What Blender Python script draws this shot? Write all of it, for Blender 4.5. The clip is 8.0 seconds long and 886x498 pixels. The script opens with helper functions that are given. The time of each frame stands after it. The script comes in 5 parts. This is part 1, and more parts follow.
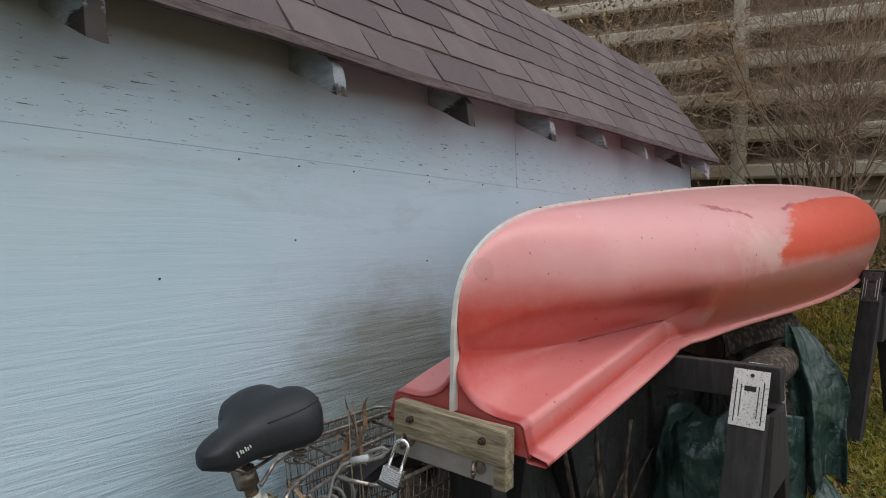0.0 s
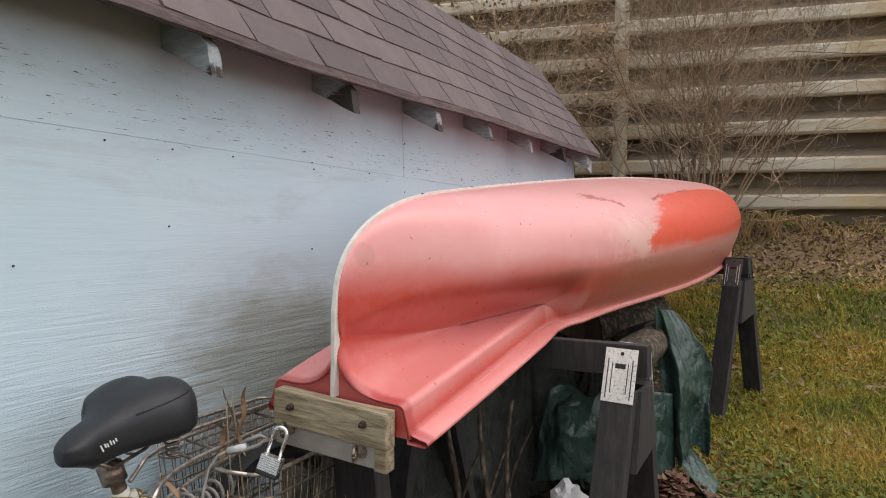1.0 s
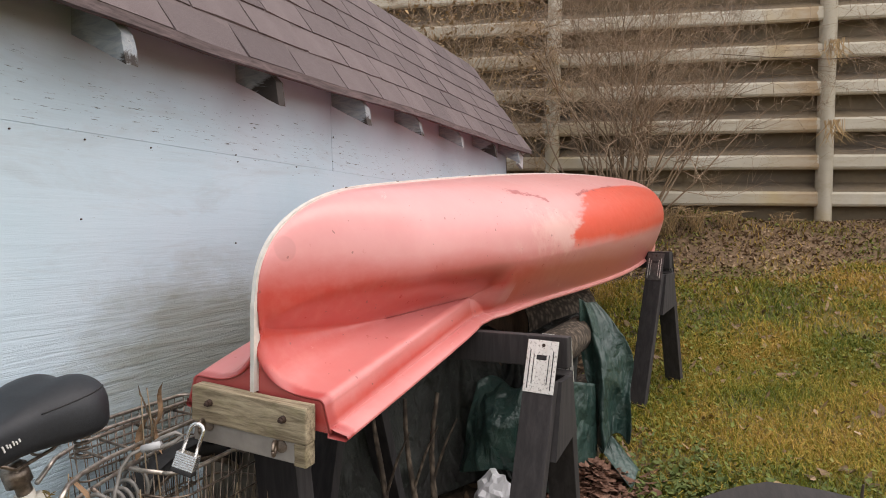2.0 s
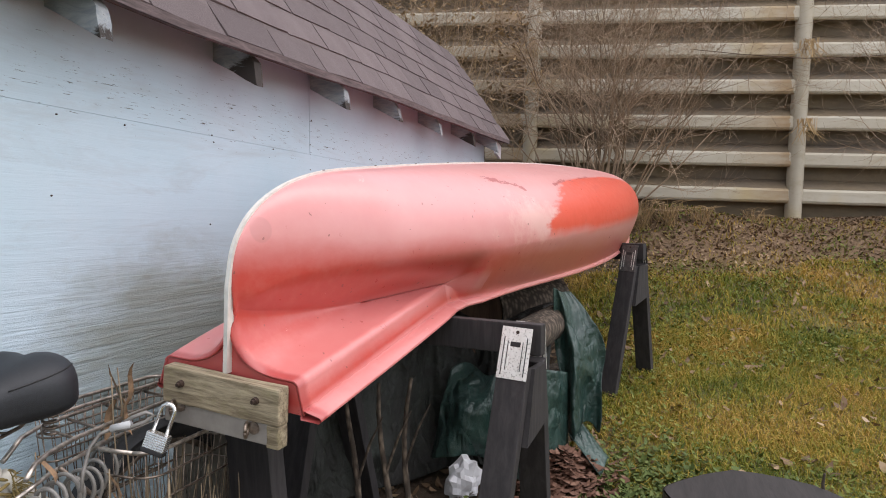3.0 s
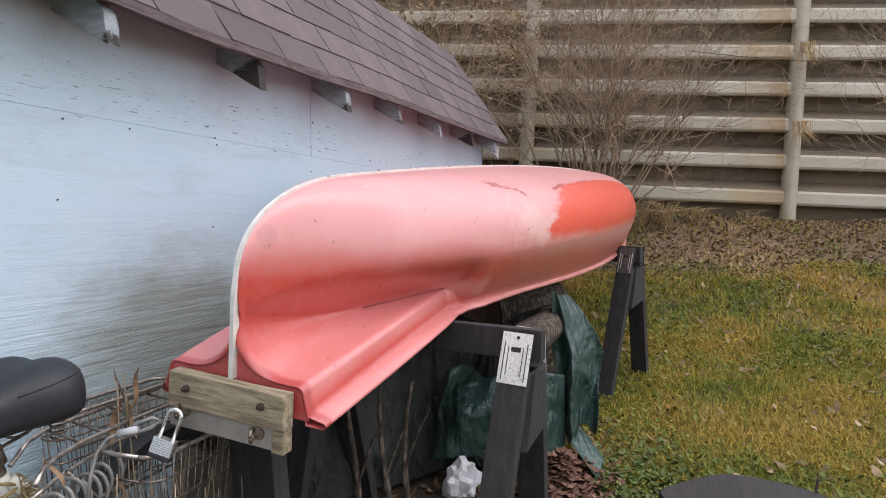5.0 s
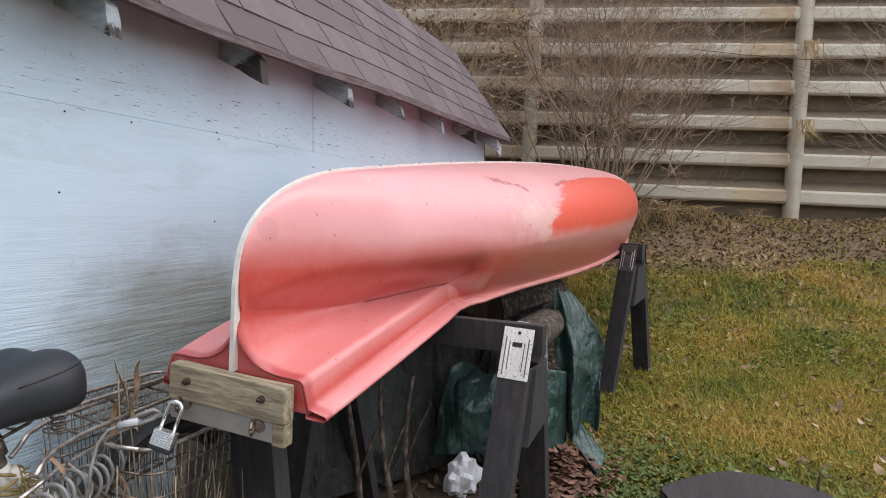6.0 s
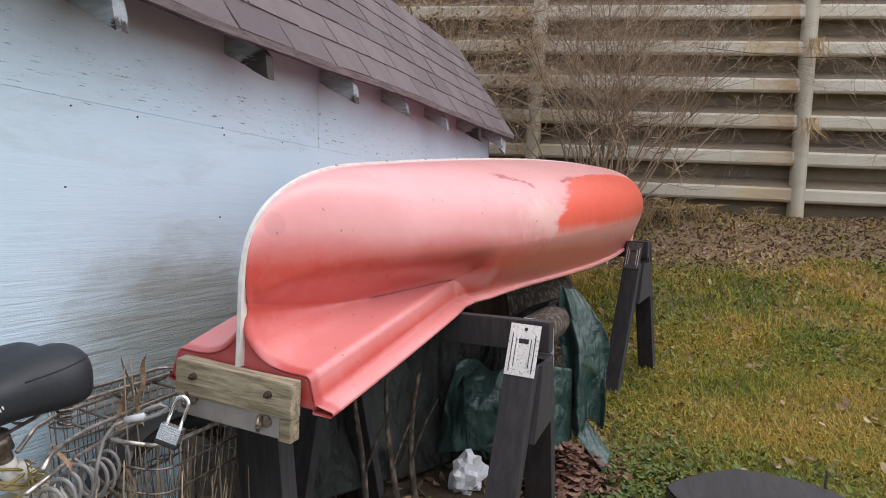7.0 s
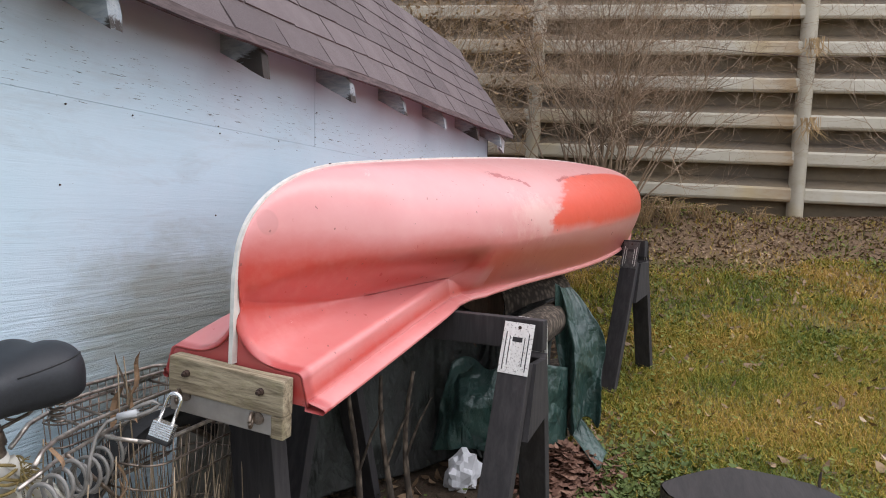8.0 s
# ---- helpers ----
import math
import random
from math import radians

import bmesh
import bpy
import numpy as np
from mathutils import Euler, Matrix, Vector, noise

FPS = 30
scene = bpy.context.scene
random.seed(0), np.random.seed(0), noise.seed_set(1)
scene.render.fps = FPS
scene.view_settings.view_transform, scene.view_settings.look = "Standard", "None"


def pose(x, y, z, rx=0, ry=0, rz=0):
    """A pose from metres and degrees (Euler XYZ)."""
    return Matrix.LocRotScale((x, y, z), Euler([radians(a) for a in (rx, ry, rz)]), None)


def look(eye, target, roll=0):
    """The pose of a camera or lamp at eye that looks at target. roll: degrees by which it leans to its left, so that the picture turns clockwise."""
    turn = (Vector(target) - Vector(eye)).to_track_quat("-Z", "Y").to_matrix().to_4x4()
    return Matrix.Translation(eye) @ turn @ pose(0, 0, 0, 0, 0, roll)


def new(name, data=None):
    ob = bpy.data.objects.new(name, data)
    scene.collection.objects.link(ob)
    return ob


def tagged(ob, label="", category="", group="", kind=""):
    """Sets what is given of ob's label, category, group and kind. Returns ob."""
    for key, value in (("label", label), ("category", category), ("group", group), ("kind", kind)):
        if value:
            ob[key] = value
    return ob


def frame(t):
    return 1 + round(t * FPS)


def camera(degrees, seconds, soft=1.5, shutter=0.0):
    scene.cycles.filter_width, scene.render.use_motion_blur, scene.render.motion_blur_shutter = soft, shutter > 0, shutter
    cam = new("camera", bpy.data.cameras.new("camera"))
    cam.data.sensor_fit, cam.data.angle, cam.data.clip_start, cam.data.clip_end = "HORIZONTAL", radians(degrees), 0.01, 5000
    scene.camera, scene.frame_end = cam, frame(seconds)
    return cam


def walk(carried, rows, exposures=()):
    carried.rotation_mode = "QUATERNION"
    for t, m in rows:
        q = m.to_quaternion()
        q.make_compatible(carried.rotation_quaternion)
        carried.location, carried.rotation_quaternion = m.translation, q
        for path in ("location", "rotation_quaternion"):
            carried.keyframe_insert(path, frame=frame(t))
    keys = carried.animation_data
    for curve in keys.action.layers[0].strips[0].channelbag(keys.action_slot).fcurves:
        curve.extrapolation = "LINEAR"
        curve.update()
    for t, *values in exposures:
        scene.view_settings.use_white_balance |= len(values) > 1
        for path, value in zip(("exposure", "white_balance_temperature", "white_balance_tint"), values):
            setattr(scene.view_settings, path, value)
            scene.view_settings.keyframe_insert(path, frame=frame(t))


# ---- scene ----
cam = camera(65.3, 8.0, 1.0)
PATH = [
    (0, (-0.301, 0.224, 1.512), (-1.42, 1.882, 1.518), -1.6),
    (0.5, (-0.295, 0.234, 1.486), (-1.247, 1.993, 1.481), -1.9),
    (1, (-0.268, 0.236, 1.487), (-1.128, 2.041, 1.47), -1.9),
    (1.5, (-0.25, 0.24, 1.487), (-1.016, 2.087, 1.459), -1.9),
    (2, (-0.23, 0.24, 1.484), (-0.926, 2.115, 1.446), -1.8),
    (3.5, (-0.237, 0.232, 1.472), (-0.851, 2.134, 1.394), -0.1),
    (4, (-0.267, 0.22, 1.493), (-0.878, 2.123, 1.416), 0.1),
    (4.5, (-0.253, 0.216, 1.504), (-0.866, 2.118, 1.425), -0.0),
    (6, (-0.246, 0.219, 1.49), (-0.867, 2.118, 1.405), 0.2),
    (6.5, (-0.254, 0.221, 1.485), (-0.878, 2.119, 1.398), 0.3),
    (7, (-0.259, 0.223, 1.482), (-0.887, 2.12, 1.393), 0.3),
    (7.5, (-0.251, 0.222, 1.485), (-0.882, 2.118, 1.395), 0.4),
    (8, (-0.238, 0.223, 1.48), (-0.869, 2.119, 1.389), 0.4),
]
EXPOSURE = [(0.0, 0.24, 6450, 9), (0.5, 0.46, 6700, 12), (1.0, 0.66, 6900, 13), (1.5, 0.81, 7000, 15), (2.0, 0.87, 7050, 15), (3.5, 0.90, 6400, 14), (8.0, 0.90, 6350, 14)]
walk(cam, [(t, look(eye, target, roll)) for t, eye, target, roll in PATH], EXPOSURE)

# ---- light ----
world = bpy.data.worlds.new("world")
scene.world = world
world.use_nodes = True
wn = world.node_tree
sky = wn.nodes.new("ShaderNodeTexSky")
sky.sky_type = "NISHITA"
sky.sun_disc = False
sky.sun_elevation, sky.sun_rotation = radians(50), radians(60)
soften = wn.nodes.new("ShaderNodeHueSaturation")
soften.inputs["Saturation"].default_value = 0.3
wn.links.new(sky.outputs[0], soften.inputs["Color"])
wn.links.new(soften.outputs[0], wn.nodes["Background"].inputs[0])
wn.nodes["Background"].inputs[1].default_value = 0.145
sun = new("sun", bpy.data.lights.new("sun", "SUN"))
sun.data.energy, sun.data.angle, sun.data.color = 1.35, radians(75), (1.0, 0.98, 0.96)
sun.matrix_world = look((2.2, 1.2, 7), (0, 3, 0))


# ---- material helpers ----
class Mat:
    def __init__(self, name, rough=0.6, metal=0.0):
        self.m = bpy.data.materials.new(name)
        self.m.use_nodes = True
        self.t = self.m.node_tree
        self.b = self.t.nodes["Principled BSDF"]
        self.b.inputs["Roughness"].default_value = rough
        self.b.inputs["Metallic"].default_value = metal
        self.co = self.node("ShaderNodeTexCoord").outputs["Object"]

    def node(self, kind, **values):
        n = self.t.nodes.new(kind)
        for k, v in values.items():
            n.inputs[k].default_value = v
        return n

    def link(self, a, b):
        self.t.links.new(a, b)

    def stretch(self, sx, sy, sz, co=None):
        n = self.node("ShaderNodeMapping")
        n.inputs["Scale"].default_value = (sx, sy, sz)
        self.link(co or self.co, n.inputs["Vector"])
        return n.outputs[0]

    def noise(self, scale, detail=6, rough=0.6, co=None, distort=0.0):
        n = self.node("ShaderNodeTexNoise", Scale=scale, Detail=detail, Roughness=rough, Distortion=distort)
        self.link(co or self.co, n.inputs["Vector"])
        return n.outputs["Fac"]

    def ramp(self, fac, *stops):
        n = self.node("ShaderNodeValToRGB")
        e = n.color_ramp.elements
        while len(e) < len(stops):
            e.new(0.5)
        for el, (p, c) in zip(e, stops):
            el.position = p
            el.color = (*c, 1) if isinstance(c, tuple) else (c, c, c, 1)
        self.link(fac, n.inputs[0])
        return n.outputs[0]

    def mix(self, fac, a, b, blend="MIX"):
        n = self.node("ShaderNodeMix")
        n.data_type, n.blend_type = "RGBA", blend
        for sock, v in ((n.inputs[0], fac), (n.inputs[6], a), (n.inputs[7], b)):
            if isinstance(v, (int, float)):
                sock.default_value = v
            elif isinstance(v, tuple):
                sock.default_value = (*v, 1)
            else:
                self.link(v, sock)
        return n.outputs[2]

    def math(self, op, a, b=0.0):
        n = self.node("ShaderNodeMath")
        n.operation = op
        for sock, v in zip(n.inputs, (a, b)):
            if isinstance(v, (int, float)):
                sock.default_value = v
            else:
                self.link(v, sock)
        return n.outputs[0]

    def xyz(self, co=None):
        n = self.node("ShaderNodeSeparateXYZ")
        self.link(co or self.co, n.inputs[0])
        return n.outputs

    def color(self, c):
        if isinstance(c, tuple):
            self.b.inputs["Base Color"].default_value = (*c, 1)
        else:
            self.link(c, self.b.inputs["Base Color"])

    def rough(self, r):
        self.link(r, self.b.inputs["Roughness"])

    def bump(self, h, strength=0.3, dist=0.01):
        n = self.node("ShaderNodeBump", Strength=strength, Distance=dist)
        self.link(h, n.inputs["Height"])
        if self.b.inputs["Normal"].links:
            self.link(self.b.inputs["Normal"].links[0].from_socket, n.inputs["Normal"])
        self.link(n.outputs[0], self.b.inputs["Normal"])

    def random(self):
        return self.node("ShaderNodeObjectInfo").outputs["Random"]


def plain(name, c, rough=0.6, metal=0.0, vary=0.25, scale=20.0, bump=0.2):
    m = Mat(name, rough, metal)
    n = m.noise(scale)
    lo = tuple(v * (1 - vary) for v in c)
    hi = tuple(min(1, v * (1 + vary)) for v in c)
    m.color(m.ramp(n, (0.3, lo), (0.7, hi)))
    if bump:
        m.bump(m.noise(scale * 4), bump, 0.004)
    return m.m


def wall_paint():
    m = Mat("weathered_blue_paint", 0.62)
    x, y, z = m.xyz()
    grain = m.noise(9, 8, 0.65, m.stretch(1, 0.35, 7.0), 0.6)
    fine = m.noise(30, 5, 0.6, m.stretch(1, 0.25, 9.0), 0.4)
    blot = m.noise(1.7, 5, 0.6)
    base = m.mix(m.ramp(blot, (0.32, 0.0), (0.68, 1.0)), (0.45, 0.60, 0.68), (0.53, 0.645, 0.72))
    base = m.mix(m.math("MULTIPLY", m.ramp(grain, (0.52, 0.0), (0.72, 1.0)), 0.22), base, (0.38, 0.49, 0.55))
    # grey water marks in long level streaks
    streak = m.noise(2.2, 6, 0.7, m.stretch(1, 0.55, 3.2), 1.0)
    base = m.mix(m.math("MULTIPLY", m.ramp(streak, (0.55, 0.0), (0.78, 1.0)), 0.55), base, (0.36, 0.40, 0.42))
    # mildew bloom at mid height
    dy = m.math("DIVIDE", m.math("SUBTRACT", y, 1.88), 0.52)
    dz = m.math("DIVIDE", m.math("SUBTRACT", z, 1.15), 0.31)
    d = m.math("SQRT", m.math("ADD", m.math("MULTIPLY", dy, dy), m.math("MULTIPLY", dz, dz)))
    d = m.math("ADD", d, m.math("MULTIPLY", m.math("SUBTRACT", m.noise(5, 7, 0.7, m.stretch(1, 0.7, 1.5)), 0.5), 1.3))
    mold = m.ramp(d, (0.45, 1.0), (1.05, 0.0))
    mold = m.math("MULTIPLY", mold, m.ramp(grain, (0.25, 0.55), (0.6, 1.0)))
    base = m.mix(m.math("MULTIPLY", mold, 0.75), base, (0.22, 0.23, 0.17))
    # soot and a mauve tint under the roof, with the eave's shade painted in
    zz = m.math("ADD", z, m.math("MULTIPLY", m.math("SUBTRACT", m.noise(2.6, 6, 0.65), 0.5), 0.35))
    eave_shade_tint = m.math("MULTIPLY", m.math("SUBTRACT", zz, 1.86), 4.0)
    base = m.mix(m.math("MULTIPLY", m.ramp(eave_shade_tint, (0.0, 0.0), (1.0, 1.0)), 0.5), base, (0.33, 0.30, 0.42))
    # flaked spots where bare grey ply shows, thickest below the roof
    fl = m.noise(95, 4, 0.75, m.stretch(1, 0.16, 1.8), 0.5)
    band = m.ramp(m.math("ABSOLUTE", m.math("MULTIPLY", m.math("SUBTRACT", z, 1.84), 4.5)), (0.2, 1.0), (0.8, 0.0))
    low = m.ramp(m.math("MULTIPLY", m.math("SUBTRACT", 1.3, z), 3.0), (0.0, 0.0), (1.0, 0.75))
    where = m.math("MAXIMUM", band, low)
    lim = m.math("SUBTRACT", 0.735, m.math("MULTIPLY", where, 0.105))
    flake = m.math("GREATER_THAN", fl, lim)
    base = m.mix(flake, base, (0.10, 0.10, 0.105))
    # fine level checks in the ply
    check = m.noise(34, 5, 0.7, m.stretch(1, 0.045, 5.0), 0.3)
    check = m.math("MULTIPLY", m.ramp(check, (0.66, 0.0), (0.72, 1.0)), m.ramp(m.math("MULTIPLY", blot, 1.0), (0.40, 0.0), (0.60, 0.5)))
    base = m.mix(check, base, (0.20, 0.23, 0.25))
    m.color(base)
    m.rough(m.ramp(blot, (0.3, 0.5), (0.7, 0.75)))
    depth = m.ramp(m.math("MULTIPLY", m.math("SUBTRACT", 1.45, z), 2.2), (0.0, 0.10), (1.0, 1.0))
    m.bump(m.math("MULTIPLY", grain, depth), 0.75, 0.012)
    m.bump(m.math("MULTIPLY", fine, depth), 0.35, 0.004)
    m.bump(flake, -0.5, 0.002)
    return m.m


def shingle():
    m = Mat("asphalt_shingle", 0.92)
    r = m.random()
    grit = m.noise(420, 2, 0.5)
    blot = m.noise(7, 5, 0.6)
    base = m.mix(r, (0.088, 0.068, 0.070), (0.158, 0.125, 0.125))
    base = m.mix(m.ramp(blot, (0.35, 0.0), (0.7, 0.5)), base, (0.085, 0.062, 0.064))
    base = m.mix(m.ramp(grit, (0.45, 0.0), (0.75, 0.5)), base, (0.22, 0.18, 0.18))
    m.color(base)
    m.bump(grit, 0.5, 0.003)
    return m.m


def gelcoat():
    """Sun-bleached red gelcoat with a repainted bow, scrapes, specks and painted-in hull shading."""
    m = Mat("faded_red_gelcoat", 0.36)
    x, y, z = m.xyz()
    ax = m.math("ABSOLUTE", x)
    soft = m.noise(2.4, 6, 0.6)
    fine = m.noise(26, 5, 0.65)
    wide = m.math("SUBTRACT", m.noise(6, 6, 0.7, m.stretch(1.0, 0.45, 1.0)), 0.5)
    base = m.mix(m.ramp(soft, (0.3, 0.0), (0.7, 1.0)), (0.50, 0.050, 0.038), (0.54, 0.078, 0.062))
    # the forward two thirds are duller, with grime; stern red carries its undercut's shade
    grime = m.ramp(m.math("SUBTRACT", m.math("ADD", y, m.math("MULTIPLY", wide, 0.8)), 0.65), (0.0, 0.0), (0.6, 1.0))
    base = m.mix(grime, base, m.mix(m.ramp(fine, (0.35, 0.0), (0.7, 1.0)), (0.50, 0.105, 0.080), (0.54, 0.16, 0.125)))
    base = m.mix(m.math("MULTIPLY", m.ramp(fine, (0.45, 0.0), (0.8, 1.0)), 0.22), base, (0.66, 0.27, 0.23))
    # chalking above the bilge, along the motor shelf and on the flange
    # also paints in the lit upper faces and the shade of the undercut
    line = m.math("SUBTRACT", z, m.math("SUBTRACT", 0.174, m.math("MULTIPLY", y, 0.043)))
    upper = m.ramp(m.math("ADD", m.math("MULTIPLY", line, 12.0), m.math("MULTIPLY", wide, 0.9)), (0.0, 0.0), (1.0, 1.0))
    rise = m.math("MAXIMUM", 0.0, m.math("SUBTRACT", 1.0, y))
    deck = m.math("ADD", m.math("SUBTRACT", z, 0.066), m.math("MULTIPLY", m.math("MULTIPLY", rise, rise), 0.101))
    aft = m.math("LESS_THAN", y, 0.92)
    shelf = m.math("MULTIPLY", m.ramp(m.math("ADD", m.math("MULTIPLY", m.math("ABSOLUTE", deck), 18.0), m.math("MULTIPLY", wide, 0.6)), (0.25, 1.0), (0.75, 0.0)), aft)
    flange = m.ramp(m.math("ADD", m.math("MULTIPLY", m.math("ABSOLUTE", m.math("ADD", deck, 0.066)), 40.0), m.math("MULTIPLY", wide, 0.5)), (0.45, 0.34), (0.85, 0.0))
    chalk_and_light = m.math("MAXIMUM", flange, m.math("MAXIMUM", m.math("MULTIPLY", upper, 0.54), m.math("MULTIPLY", shelf, 0.33)))
    base = m.mix(chalk_and_light, base, m.mix(m.ramp(soft, (0.3, 0.0), (0.7, 1.0)), (0.80, 0.40, 0.39), (0.83, 0.50, 0.50)))
    # paler rubbed patch behind the repaint
    py, pz = m.math("MULTIPLY", m.math("SUBTRACT", y, 1.17), 4.2), m.math("MULTIPLY", m.math("SUBTRACT", z, 0.255), 11.0)
    near = m.math("SQRT", m.math("ADD", m.math("MULTIPLY", py, py), m.math("MULTIPLY", pz, pz)))
    rub = m.ramp(m.math("ADD", near, m.math("MULTIPLY", m.math("SUBTRACT", m.noise(13, 6, 0.75, m.stretch(1, 0.6, 0.6)), 0.5), 3.0)), (0.35, 1.0), (0.95, 0.0))
    base = m.mix(m.math("MULTIPLY", rub, 0.5), base, (0.80, 0.56, 0.50))
    # repaint on the forward quarter, brushed edge, bare below the bilge and along the keel
    edge = m.math("SUBTRACT", y, m.math("ADD", 1.245, m.math("MULTIPLY", m.math("POWER", m.math("MAXIMUM", 0.0, m.math("SUBTRACT", z, 0.20)), 2.0), 11.0)))
    edge = m.math("ADD", edge, m.math("MULTIPLY", wide, 0.30))
    edge = m.math("ADD", edge, m.math("MULTIPLY", m.math("SUBTRACT", m.noise(34, 4, 0.7, m.stretch(1, 0.15, 1)), 0.5), 0.22))
    paint = m.ramp(edge, (0.0, 0.0), (0.05, 1.0))
    rim = m.ramp(m.math("ADD", m.math("ADD", z, m.math("MULTIPLY", wide, 0.10)), m.math("MULTIPLY", y, 0.012)), (0.195, 0.0), (0.245, 1.0))
    crown = m.ramp(m.math("ADD", ax, m.math("ADD", m.math("MULTIPLY", wide, 0.03), m.math("MULTIPLY", y, -0.012))), (0.296, 0.0), (0.305, 1.0))
    paint = m.math("MULTIPLY", m.math("MULTIPLY", paint, rim), crown)
    base = m.mix(m.math("MULTIPLY", paint, 0.94), base, m.mix(fine, (0.74, 0.048, 0.013), (0.68, 0.090, 0.038)))
    # one forked scrape and thin cuts along the paint's upper edge
    run = m.math("ABSOLUTE", m.math("SUBTRACT", ax, m.math("ADD", 0.206, m.math("MULTIPLY", m.math("SUBTRACT", y, 1.037), 0.46))))
    ragged = m.noise(30, 4, 0.7, m.stretch(1.0, 0.4, 1.0))
    run = m.math("ADD", run, m.math("MULTIPLY", m.math("SUBTRACT", ragged, 0.45), 0.13))
    span = m.math("LESS_THAN", m.math("ABSOLUTE", m.math("SUBTRACT", y, 1.115)), 0.10)
    scrape = m.math("MULTIPLY", m.math("LESS_THAN", run, 0.0165), span)
    cut = m.math("ADD", m.math("ABSOLUTE", m.math("SUBTRACT", ax, m.math("ADD", 0.300, m.math("MULTIPLY", y, 0.012)))), m.math("MULTIPLY", m.math("SUBTRACT", ragged, 0.45), 0.09))
    cut = m.math("MULTIPLY", m.math("LESS_THAN", cut, 0.008), m.math("LESS_THAN", m.math("ABSOLUTE", m.math("SUBTRACT", y, 1.85)), 0.33))
    scrape = m.math("MULTIPLY", m.math("MAXIMUM", scrape, cut), m.math("GREATER_THAN", z, 0.30))
    base = m.mix(m.math("MULTIPLY", scrape, 0.85), base, (0.36, 0.035, 0.030))
    speck = m.math("GREATER_THAN", m.noise(48, 2, 0.5), 0.735)
    base = m.mix(m.math("MULTIPLY", speck, 0.7), base, (0.22, 0.06, 0.05))
    scuff = m.math("GREATER_THAN", m.noise(16, 5, 0.75, m.stretch(1.0, 0.35, 1.0), 1.2), 0.69)
    base = m.mix(m.math("MULTIPLY", scuff, 0.25), base, (0.84, 0.60, 0.55))
    # round stain by the stern
    oy, oz = m.math("MULTIPLY", m.math("SUBTRACT", y, 0.066), 36.0), m.math("MULTIPLY", m.math("SUBTRACT", z, 0.270), 33.0)
    oval = m.math("ADD", m.math("MULTIPLY", oy, oy), m.math("MULTIPLY", oz, oz))
    base = m.mix(m.ramp(oval, (0.75, 0.28), (1.0, 0.0)), base, (0.42, 0.17, 0.16))
    # raw unbleached red where water stands round the motor board
    wet = m.math("ADD", m.math("ADD", y, m.math("MULTIPLY", wide, 0.05)), m.math("MULTIPLY", m.math("MAXIMUM", 0.0, deck), 0.5))
    base = m.mix(m.math("MULTIPLY", m.ramp(wet, (0.018, 1.0), (0.030, 0.0)), 0.75), base, (0.36, 0.035, 0.032))
    m.color(base)
    m.rough(m.ramp(fine, (0.3, 0.27), (0.75, 0.45)))
    m.b.inputs["Coat Weight"].default_value = 0.45
    m.b.inputs["Coat Roughness"].default_value = 0.28
    m.bump(m.noise(5, 3, 0.5), 0.06, 0.02)
    m.bump(fine, 0.05, 0.003)
    return m.m


def lawn():
    m = Mat("lawn_soil", 0.95)
    x, y, z = m.xyz()
    a, b, c = m.noise(1.3, 6, 0.65), m.noise(14, 6, 0.7), m.noise(90, 3, 0.6)
    base = m.mix(m.ramp(a, (0.38, 0.0), (0.62, 1.0)), (0.09, 0.10, 0.018), (0.20, 0.145, 0.035))
    base = m.mix(m.ramp(b, (0.4, 0.0), (0.7, 0.8)), base, (0.11, 0.075, 0.032))
    bank = m.ramp(m.math("MULTIPLY", m.math("ADD", m.math("SUBTRACT", y, 6.3), m.math("MULTIPLY", m.math("SUBTRACT", m.noise(1.1, 5), 0.5), 2.5)), 0.8), (0.0, 0.0), (0.6, 1.0))
    base = m.mix(bank, base, m.mix(b, (0.15, 0.09, 0.05), (0.25, 0.16, 0.09)))
    # darker brown soil below canoe and shed wall, shade put into its colour
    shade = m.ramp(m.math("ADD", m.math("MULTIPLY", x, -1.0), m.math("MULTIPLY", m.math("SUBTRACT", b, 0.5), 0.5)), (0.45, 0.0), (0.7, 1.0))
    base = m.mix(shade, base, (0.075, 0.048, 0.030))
    base = m.mix(m.ramp(c, (0.4, 0.0), (0.7, 0.6)), base, (0.045, 0.035, 0.018))
    m.color(base)
    m.bump(b, 0.6, 0.04)
    m.bump(c, 0.6, 0.012)
    return m.m


def blades(name, *colours):
    m = Mat(name, 0.75)
    g = m.node("ShaderNodeNewGeometry").outputs["Random Per Island"]
    patch = m.noise(1.3, 5, 0.65)
    v = m.math("ADD", m.math("MULTIPLY", g, 0.60), m.math("MULTIPLY", m.math("SUBTRACT", patch, 0.39), 1.9))
    n = len(colours)
    m.color(m.ramp(v, *[(i / (n - 1), c) for i, c in enumerate(colours)]))
    return m.m


